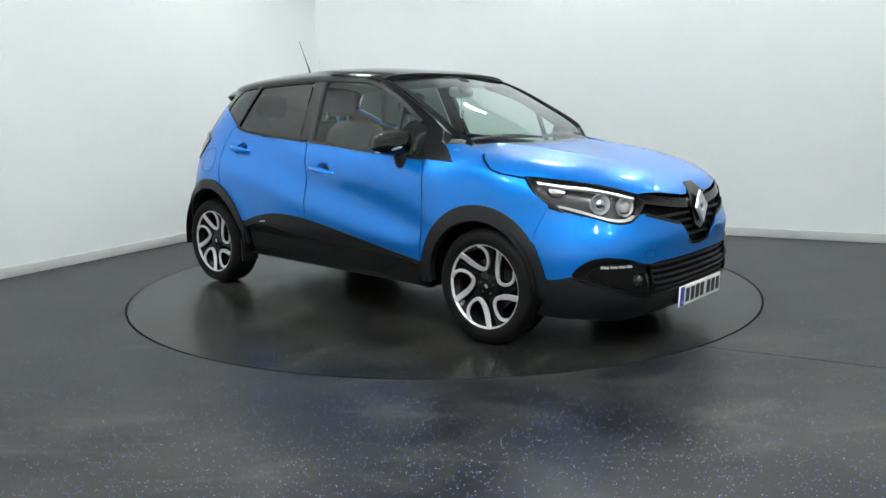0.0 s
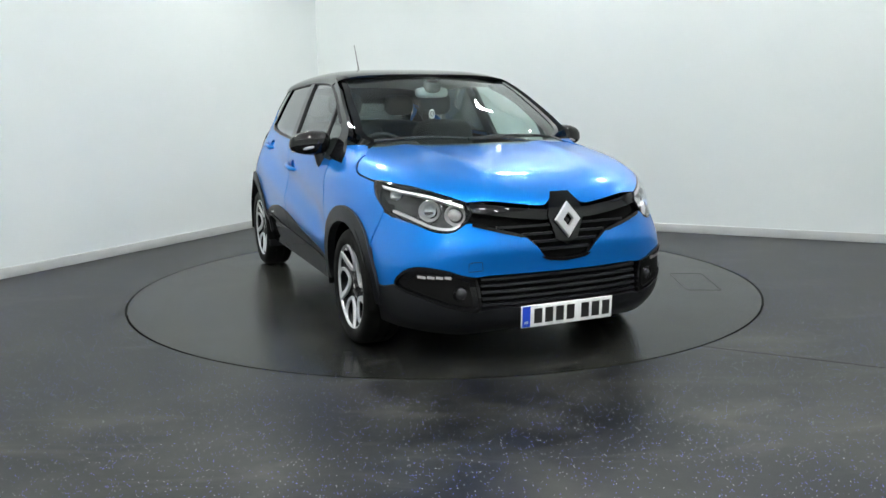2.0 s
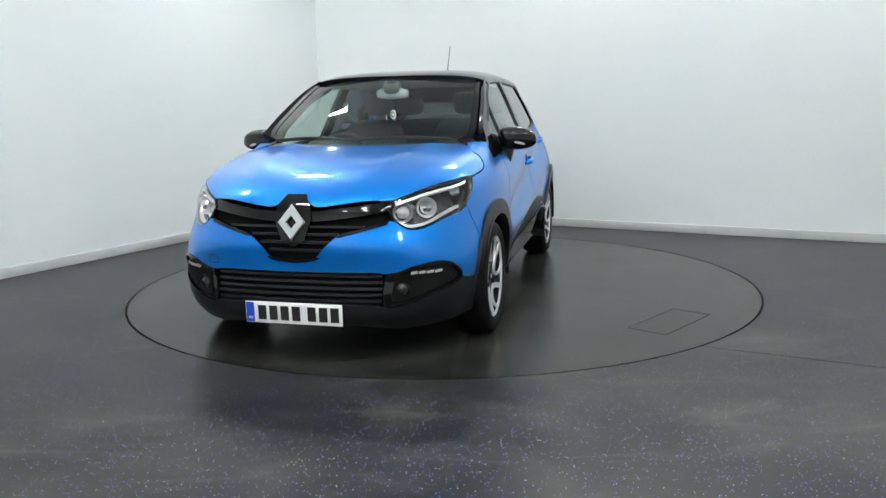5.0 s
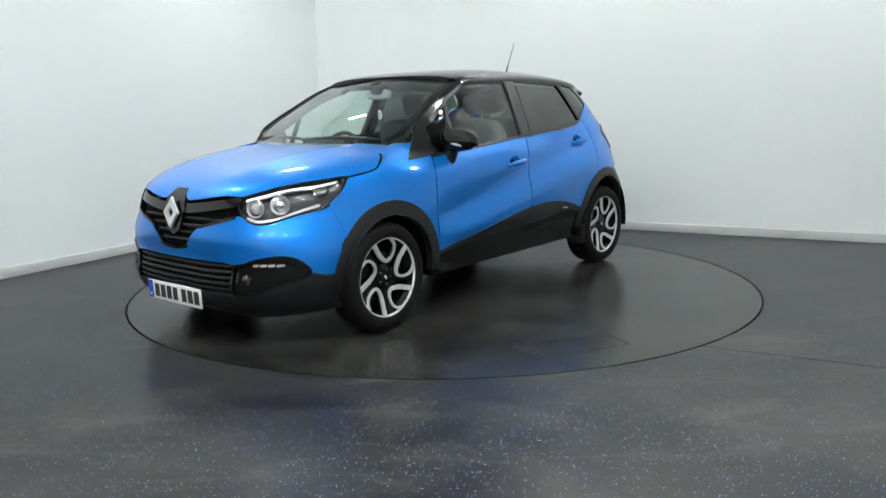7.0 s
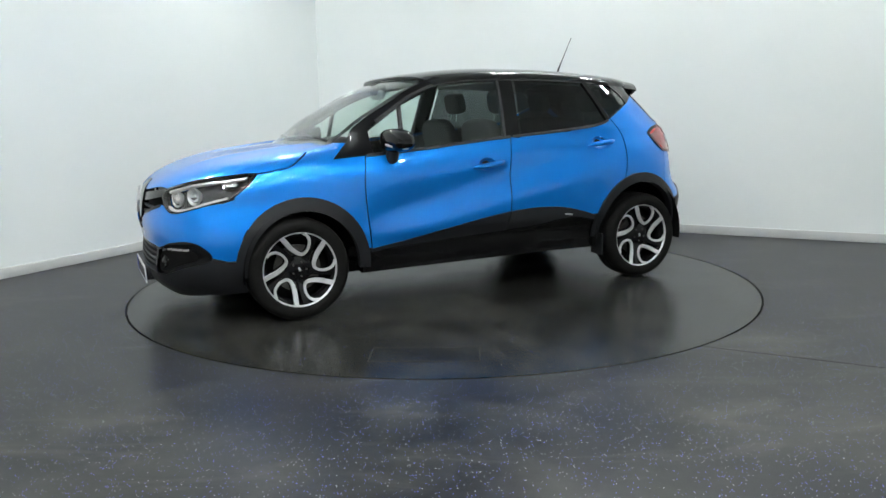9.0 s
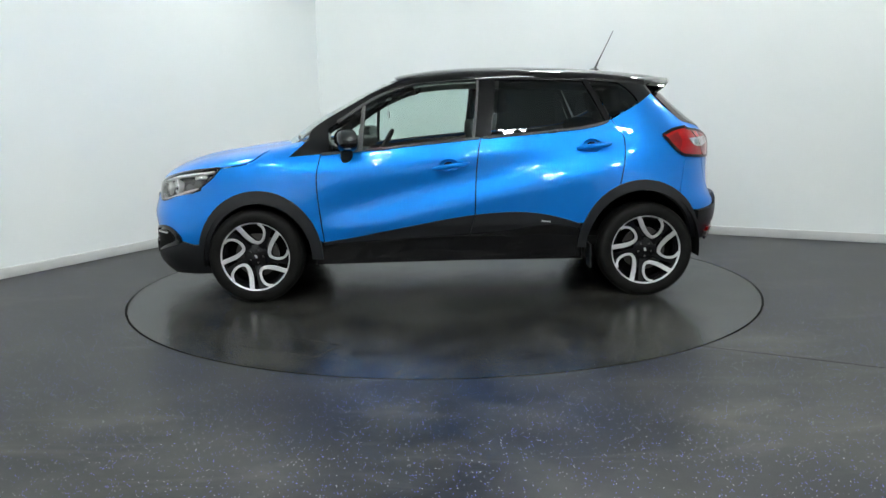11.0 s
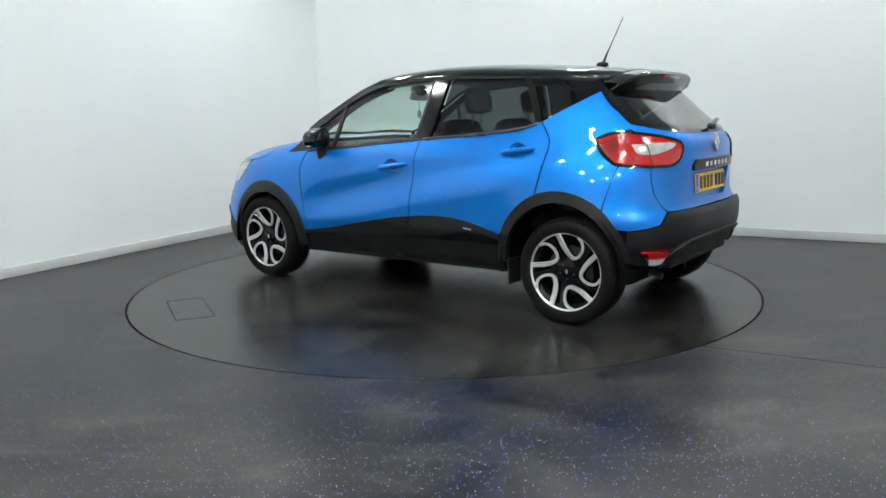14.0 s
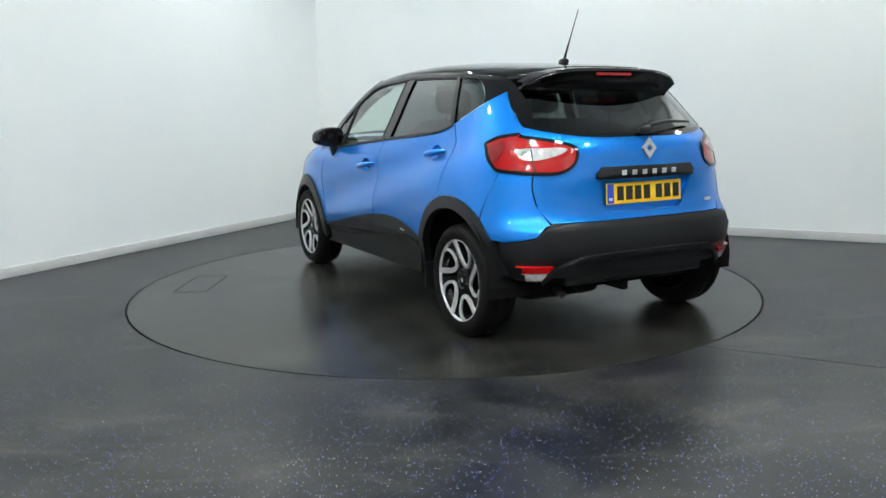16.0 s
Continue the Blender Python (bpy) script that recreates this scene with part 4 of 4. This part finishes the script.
rear_bumper = patch("rear_bumper", rb + [(-u, z) for u, z in rb[::-1][1:-1]], bumper_surface, PLASTIC, car, "grained black plastic rear bumper", off=0.012, thick=0.06, step=0.025)
ridge = [rx(0.62, 0.372), rx(0.55, 0.43), rx(0.47, 0.478), rx(0.35, 0.492), rx(0.0, 0.497)]
strip("bumper_ridge", smooth(ridge + [(-u, z) for u, z in ridge[::-1][1:]], 4), bumper_surface, 0.026, PLASTIC, rear_bumper, off=0.030, thick=0.03)
boxed("diffuser", (-0.48, -1.80, 0.325), (0.48, -1.60, 0.42), PLASTIC, rear_bumper, 0.02)
ref = [rx(0.575, 0.455), rx(0.74, 0.462), ry(-1.735, 0.462), ry(-1.735, 0.432), rx(0.72, 0.428), rx(0.60, 0.422)]
patch("rear_reflector", ref, bumper_surface, RED, rear_bumper, off=0.032, thick=0.026, step=0.012, both=True)
ref = [rx(0.605, 0.416), rx(0.72, 0.422), ry(-1.735, 0.426), ry(-1.73, 0.400), rx(0.70, 0.388), rx(0.63, 0.388)]
patch("reversing_light", ref, bumper_surface, LAMPWHITE, rear_bumper, off=0.032, thick=0.026, step=0.012, both=True)
part("exhaust_pipe", tube([(-0.45, -1.60, 0.29), (-0.45, -1.68, 0.285), (-0.45, -1.73, 0.268)], 0.020, 14), DISC, car, "", 50)
part("tow_eye", tube([(-0.33, -1.66, 0.29), (-0.33, -1.74, 0.278)], 0.014, 10), UNDER, car, "", 50)
boxed("silencer", (-0.62, -1.62, 0.22), (-0.10, -1.45, 0.36), UNDER, car, 0.05)
# tail lamps
tl_out = smooth([ry(-1.425, 1.070), ry(-1.475, 1.008), ry(-1.532, 0.956), ry(-1.58, 0.934), rx(0.62, 0.922), rx(0.52, 0.927), rx(0.452, 0.968), rx(0.432, 1.03), rx(0.455, 1.060), rx(0.55, 1.088), rx(0.64, 1.108), ry(-1.60, 1.118), ry(-1.50, 1.104), ry(-1.425, 1.070)], 4)[:-1]
for s, mir in ((1, False), (-1, True)):
    lamp = patch("tail_lamp", tl_out, rear, RED, car, "red tail lamp with a clear inner section", off=0.008, thick=0.04, step=0.022, mirror=mir)
    clr = smooth([rx(0.675, 1.042), rx(0.60, 1.048), rx(0.51, 1.050), rx(0.478, 1.040), rx(0.53, 1.012), rx(0.62, 0.988), rx(0.672, 0.998), rx(0.675, 1.042)], 4)[:-1]
    patch("lamp_bulb", oval(rx(0.648, 1.02)[0], 1.018, 0.020, 0.018), rear, CHROME, lamp, off=0.0125, thick=0.003, step=0.012, mirror=mir)
    patch("reversing_lens", clr, rear, LAMPWHITE, lamp, off=0.0105, thick=0.003, step=0.02, mirror=mir)
    dk = [ry(-1.45, 1.055), ry(-1.49, 1.005), ry(-1.54, 0.965), ry(-1.56, 1.03), ry(-1.53, 1.085)]
    patch("side_lens", dk, rear, DARKRED, lamp, off=0.0095, thick=0.002, step=0.02, mirror=mir)
    jn = [rx(0.625, 0.925), rx(0.628, 1.0), rx(0.622, 1.09)]
    strip("lamp_joint", jn if not mir else [(-u, z) for u, z in jn], rear, 0.005, GAP, lamp, off=0.0115, thick=0.004)
    ln = tl_out + tl_out[:1]
    strip("lamp_rim", ln if not mir else [(-u, z) for u, z in ln], rear, 0.016, GLOSS, lamp, off=0.0105, thick=0.03)


def rear_glass_at(a, b):
    z = 1.108 + 0.245 * b
    z += 0.055 * a ** 4 * (1 - max(0.0, b)) ** 2
    x = a * (0.612 - 0.045 * max(0.0, b) ** 2)
    p = rear(*rx(x, z))
    return Vector((p.x, p.y - 0.004, p.z))


grid("tailgate_window", rear_glass_at, [k / 16 for k in range(-16, 17)], [k / 12 for k in range(13)], PRIVACY, tailgate, 0.0, "dark tinted rear window")
for s in (1, -1):
    grid("window_edge", lambda a, b: rear_glass_at(s * (0.92 + 0.085 * a), b) + Vector((0, -0.003, 0)), [0, 0.5, 1], [k / 12 for k in range(13)], GLOSS, tailgate, 0.006)
grid("window_edge", lambda a, b: rear_glass_at(a, -0.02 + 0.08 * b) + Vector((0, -0.002, 0)), [k / 16 for k in range(-16, 17)], [0, 0.5, 1], GLOSS, tailgate, 0.006)


def spoiler_at(a, b):
    """b runs from the roof round the lip and back below it to the window."""
    x = 0.535 * a
    drop = 0.075 * abs(a) ** 5
    path = [(-1.36, 1.492), (-1.46, 1.480), (-1.545, 1.468), (-1.560, 1.452), (-1.53, 1.432), (-1.49, 1.395), (-1.478, 1.34)]
    t = b * (len(path) - 1)
    i = min(int(t), len(path) - 2)
    y = path[i][0] + (path[i + 1][0] - path[i][0]) * (t - i)
    z = path[i][1] + (path[i + 1][1] - path[i][1]) * (t - i)
    return Vector((x, y + 0.10 * abs(a) ** 5 * ease(b, 0.1, 0.5) - 0.03 * (1 - a * a) * min(1, b * 3), z - drop - 0.012 * (1 - b) * a * a))


spoiler = grid("roof_spoiler", spoiler_at, [k / 16 for k in range(-16, 17)], [k / 18 for k in range(19)], GLOSS, car, 0.012, "gloss black roof spoiler")
boxed("brake_light", (-0.12, -1.578, 1.428), (0.12, -1.56, 1.446), RED, spoiler, 0.004, "red high brake light")
part("wiper", tube([(0.0, -1.835, 1.145), (0.05, -1.835, 1.16), (0.20, -1.80, 1.175), (0.40, -1.74, 1.168)], [0.012, 0.014, 0.011, 0.006], 8), PLASTIC, tailgate, "", 60)
part("wiper_hub", blob((0.0, -1.835, 1.135), (0.035, 0.025, 0.022), 0.8, 0.8), PLASTIC, tailgate, "", 60)

# ---------------------------------------------------------------- handles, mirrors, aerial, wipers
for s, i in ((1, 0), (-1, 1)):
    for door, y0, y1, z0, z1 in ((front_door[i], 0.11, -0.125, 0.881, 0.912), (rear_door[i], -0.842, -1.068, 0.997, 1.024)):
        pts = []
        for k in range(9):
            q = k / 8
            yy, zz = y0 + (y1 - y0) * q, z0 + (z1 - z0) * q
            pts.append((s * (side(yy, zz).x + 0.002 + 0.034 * math.sin(math.pi * q) ** 0.5), yy, zz))
        part("handle", tube(pts, [0.009, 0.015, 0.018, 0.018, 0.018, 0.018, 0.017, 0.015, 0.009], 10), PAINT, door, "body-coloured pull handle", 60)
    shell = blob((0, 0, 0), (0.122, 0.084, 0.074), 0.62, 0.7, 28, 18)
    for v in shell.verts:
        v.co.x += 0.02 * v.co.z / 0.06 * -0.4
        if v.co.y < -0.03:
            v.co.y = -0.03 + (v.co.y + 0.03) * 0.3
        v.co.z *= 1 - 0.18 * max(0, v.co.x / 0.098)
    if s < 0:
        for v in shell.verts:
            v.co.x = -v.co.x
    mirror = part("side_mirror", shell, GLOSS, car, "gloss black door mirror with a clear indicator", 60, Matrix.Translation((s * 0.888, 0.655, 1.075)) @ Matrix.Rotation(s * radians(-18), 4, "Z"))
    arm = blob((0, 0, 0), (0.036, 0.040, 0.085), 0.8, 0.6)
    for v in arm.verts:
        v.co.x -= s * 0.25 * (-v.co.z)
    part("mirror_arm", arm, PLASTIC, mirror, "", 60, Matrix.Translation((s * -0.058, 0.0, -0.085)))
    part("mirror_glass", blob((0, 0, 0), (0.082, 0.004, 0.046), 0.5, 0.5), MIRRORGLASS, mirror, "", 60, Matrix.Translation((s * 0.0, -0.040, 0.0)))
    ind = blob((0, 0, 0), (0.080, 0.034, 0.012), 0.8, 0.8)
    part("indicator", ind, LAMPWHITE, mirror, "", 60, Matrix.Translation((s * 0.035, 0.042, -0.034)) @ Matrix.Rotation(s * 0.2, 4, "Y") @ Matrix.Rotation(s * -0.45, 4, "Z"))
part("aerial_base", blob((0, -1.105, 1.532), (0.022, 0.040, 0.020), 0.8, 0.8), PLASTIC, car, "", 60)
part("aerial", tube([(0, -1.11, 1.54), (0, -1.135, 1.60), (0, -1.165, 1.66), (0, -1.243, 1.822)], [0.010, 0.006, 0.0035, 0.0022], 8), PLASTIC, car, "thin whip aerial", 60)
for x0, x1, y0, y1 in ((0.60, 0.02, 1.02, 1.115), (0.05, -0.56, 1.125, 1.035)):
    pts = []
    for k in range(9):
        q = k / 8
        x, y = x0 + (x1 - x0) * q, y0 + (y1 - y0) * q
        pts.append((x, y - 0.01, 1.085 + 0.012 * math.sin(math.pi * q)))
    part("front_wiper", tube(pts, [0.010, 0.011, 0.012, 0.012, 0.012, 0.011, 0.010, 0.008, 0.005], 8), PLASTIC, car, "", 60)


# ---------------------------------------------------------------- wheels
def wheel_mesh():
    root = new("wheel")
    root.parent = car
    R, W = 0.316, 0.102
    prof = [(0.222, -W + 0.012), (0.25, -W), (0.285, -W - 0.004), (0.303, -W + 0.010), (0.313, -W + 0.028), (R, -0.05), (R, -0.034), (R - 0.006, -0.032), (R - 0.006, -0.026), (R, -0.024), (R, 0.024), (R - 0.006, 0.026), (R - 0.006, 0.032), (R, 0.034), (R, 0.05), (0.313, W - 0.028), (0.303, W - 0.010), (0.285, W + 0.004), (0.25, W), (0.232, W - 0.006), (0.224, W - 0.016)]
    part("tyre", lathe(prof, 72, "X", True), RUBBER, root, "black road tyre", 50)
    part("rim", lathe([(0.215, -0.09), (0.200, -0.07), (0.19, 0.0), (0.196, 0.05), (0.212, 0.072), (0.222, 0.078), (0.2285, 0.090), (0.231, 0.094), (0.231, 0.086), (0.226, 0.07), (0.20, 0.0), (0.217, -0.09)], 72, "X", True), DARKRIM, root, "black alloy rim", 40)
    part("rim_lip", lathe([(0.2215, 0.0845), (0.2245, 0.0935), (0.2300, 0.0965), (0.2320, 0.0930), (0.2320, 0.0845)], 72, "X", True), ALLOY, root, "", 50)
    part("brake_disc", lathe([(0.07, 0.0), (0.145, 0.0), (0.145, 0.022), (0.075, 0.022), (0.065, 0.045), (0.0, 0.045)], 40), DISC, root, "", 40)
    # Added black disc that stands in for the shade behind the spokes.
    part("wheel_shade_disc", lathe([(0.0, -0.05), (0.205, -0.05), (0.205, -0.04), (0.0, -0.04)], 40), UNDER, root)

    def dish(r):
        return 0.062 + 0.026 * (r / 0.22) ** 2

    def bar(line, width, lift, depth, mt, name):
        bm = bmesh.new()
        rows = []
        for i, (y, z) in enumerate(line):
            a, b = line[max(0, i - 1)], line[min(len(line) - 1, i + 1)]
            d = Vector((b[0] - a[0], b[1] - a[1]))
            d.normalize()
            n = Vector((-d.y, d.x))
            wd = width(i / (len(line) - 1))
            row = []
            for k, x in ((-1, -depth), (-1, -0.003), (-0.86, 0.0), (0.86, 0.0), (1, -0.003), (1, -depth)):
                py, pz = y + n.x * wd / 2 * k, z + n.y * wd / 2 * k
                row.append(bm.verts.new((dish(math.hypot(py, pz)) + lift + x, py, pz)))
            rows.append(row)
        for p, q in zip(rows, rows[1:]):
            for k in range(6):
                bm.faces.new((p[k], p[(k + 1) % 6], q[(k + 1) % 6], q[k]))
        bm.faces.new(rows[0])
        bm.faces.new(rows[-1])
        return part(name, bm, mt, root, "", 35)

    for i in range(5):
        q = radians(72 * i + 90)
        pol = [(0.226, 13), (0.190, 10.5), (0.154, 7.5), (0.120, 0), (0.098, -12), (0.093, -27), (0.106, -36), (0.132, -39.5), (0.162, -38.5), (0.192, -34.5), (0.213, -28), (0.222, -22)]
        line = smooth([(r * math.cos(q + radians(a)), r * math.sin(q + radians(a))) for r, a in pol], 4)
        bar(line, lambda t: 0.030 - 0.014 * ease(t, 0.15, 0.62), 0.008, 0.012, ALLOY, "spoke_face")
        bar(line, lambda t: 0.036 - 0.015 * ease(t, 0.15, 0.62), -0.003, 0.030, DARKRIM, "spoke")
        line = [(r * math.cos(q + radians(a)), r * math.sin(q + radians(a))) for r, a in ((0.03, 24), (0.06, 24), (0.10, 27), (0.16, 28), (0.224, 30))]
        bar(line, lambda t: 0.050 - 0.010 * t, -0.004, 0.035, DARKRIM, "spoke_root")
    part("hub", lathe([(0.0, 0.03), (0.085, 0.03), (0.080, 0.058), (0.035, 0.066), (0.0, 0.066)], 32), DARKRIM, root, "", 40)
    part("hub_cap", lathe([(0.0, 0.072), (0.027, 0.070), (0.030, 0.064), (0.030, 0.05), (0.0, 0.05)], 28), GLOSS, root, "", 40)
    bm = bmesh.new()
    add_box(bm, (0.071, -0.006, -0.011), (0.0735, 0.006, 0.011), 0, Matrix.Rotation(radians(12), 4, "X"))
    part("cap_badge", bm, SATIN, root)
    for i in range(5):
        a = radians(72 * i + 54)
        part("wheel_nut", lathe([(0.0, 0.072), (0.006, 0.070), (0.007, 0.05), (0.0, 0.05)], 6), DISC, root, "", None, pose(0, 0.045 * math.cos(a), 0.045 * math.sin(a)))
    return root


wheel = wheel_mesh()
FX, RX = 0.766, 0.758
wheel.matrix_basis = pose(FX, 1.303, 0.316, 32, 0, 0)
for x, y, a, b in ((RX, -1.303, 21, 0), (-FX, 1.303, 15, 180), (-RX, -1.303, 0, 180)):
    copy_thing(wheel, pose(x, y, 0.316, 0, 0, b) @ pose(0, 0, 0, a, 0, 0))

# ---------------------------------------------------------------- inside the car
grid("dashboard", lambda a, b: Vector((0.735 * a, 0.98 - 0.38 * b + 0.10 * (1 - a * a) * (1 - b), 1.03 + 0.01 * math.sin(3.1 * b) - 0.30 * max(0, b - 0.75) * 2)), [k / 10 for k in range(-10, 11)], [k / 10 for k in range(11)], DASH, car, 0.02)
part("instrument_hood", blob((0.36, 0.66, 1.035), (0.17, 0.10, 0.045), 0.7, 0.7), DASH, car, "", 60)
boxed("cabin_floor", (-0.72, -1.55, 0.34), (0.72, 0.95, 0.40), UNDER, car)
boxed("parcel_shelf", (-0.56, -1.52, 0.94), (0.56, -1.12, 0.97), DASH, car, 0.01)
patch("door_card", [(0.84, 0.45), (-0.85, 0.45), (-0.97, 0.76), (-1.36, 0.84)] + between(BELT_S, -1.36, 0.95) + [(0.95, 0.80)], side, DASH, car, step=0.05, off=-0.035, both=True)


def seat(x, y, wide, name="front_seat"):
    ob = part(name, blob((0, 0, 0.02), (wide, 0.25, 0.09), 0.5, 0.5), CLOTH, car, "dark cloth seat", 60, pose(x, y, 0.56))
    part("backrest", blob((0, 0, 0), (wide, 0.065, 0.30), 0.5, 0.45), CLOTH, ob, "", 60, pose(0, -0.28, 0.34, -14))
    heads = (0.0,) if wide < 0.4 else (-0.36, 0.36)
    for h in heads:
        part("headrest", blob((0, 0, 0), (0.125, 0.05, 0.085), 0.55, 0.55), CLOTH, ob, "", 60, pose(h, -0.385, 0.755, -10))
        for d in (-0.05, 0.05):
            part("headrest_rod", tube([(h + d, -0.37, 0.60), (h + d, -0.38, 0.72)], 0.006, 8), CHROME, ob, "", 60)
    return ob


seat(0.36, 0.02, 0.25)
seat(-0.36, 0.02, 0.25)
seat(0.0, -0.78, 0.62, "rear_seat")
ringm = bmesh.new()
N, K = 40, 8
rows = [[ringm.verts.new(((0.175 + 0.016 * math.cos(2 * math.pi * k / K)) * math.cos(2 * math.pi * i / N), 0.016 * math.sin(2 * math.pi * k / K), (0.175 + 0.016 * math.cos(2 * math.pi * k / K)) * math.sin(2 * math.pi * i / N))) for k in range(K)] for i in range(N)]
for i in range(N):
    a, b = rows[i], rows[(i + 1) % N]
    for k in range(K):
        ringm.faces.new((a[k], a[(k + 1) % K], b[(k + 1) % K], b[k]))
sw = part("steering_wheel", ringm, DASH, car, "", 60, pose(0.36, 0.52, 0.955, 28))
boxed("steering_boss", (-0.14, -0.02, -0.05), (0.14, 0.03, 0.04), DASH, sw, 0.02)
part("rear_view_mirror", blob((0, 0, 0), (0.115, 0.022, 0.036), 0.5, 0.6), SATIN, car, "rear-view mirror with a hanging round ornament", 60, pose(0.0, 0.44, 1.375))
part("mirror_mount", blob((0, 0, 0), (0.06, 0.06, 0.045), 0.8, 0.7), DASH, car, "", 60, pose(0.0, 0.44, 1.415))
orn = part("ornament", lathe([(0.0, 0.008), (0.018, 0.006), (0.026, 0.0), (0.018, -0.006), (0.0, -0.008)], 24, "Y"), PLATEWHITE, car, "round pale ornament on a cord", 50, pose(-0.0, 0.44, 1.235, 0, 0, 0) @ Matrix.Diagonal((0.85, 1, 1.25, 1)))
part("ornament_ring", lathe([(0.010, 0.0095), (0.016, 0.0095), (0.016, 0.005), (0.010, 0.005)], 24, "Y", True), DASH, orn)
part("ornament_cord", tube([(0, 0.44, 1.34), (0, 0.44, 1.265)], 0.002, 6), DASH, car)


# ---------------------------------------------------------------- the turntable turns, and carries the car
def angle(t):
    return 180 - (-48.44 + 12.55 * t)


def motions():
    times = [0.5 * i for i in range(33)]
    walk(table, [(t, pose(0, 0, 0, 0, 0, angle(t))) for t in times])
    walk(car, [(t, pose(0, 0, 0, 0, 0, angle(t)) @ pose(0.238, -0.0458, 0)) for t in times])


motions()
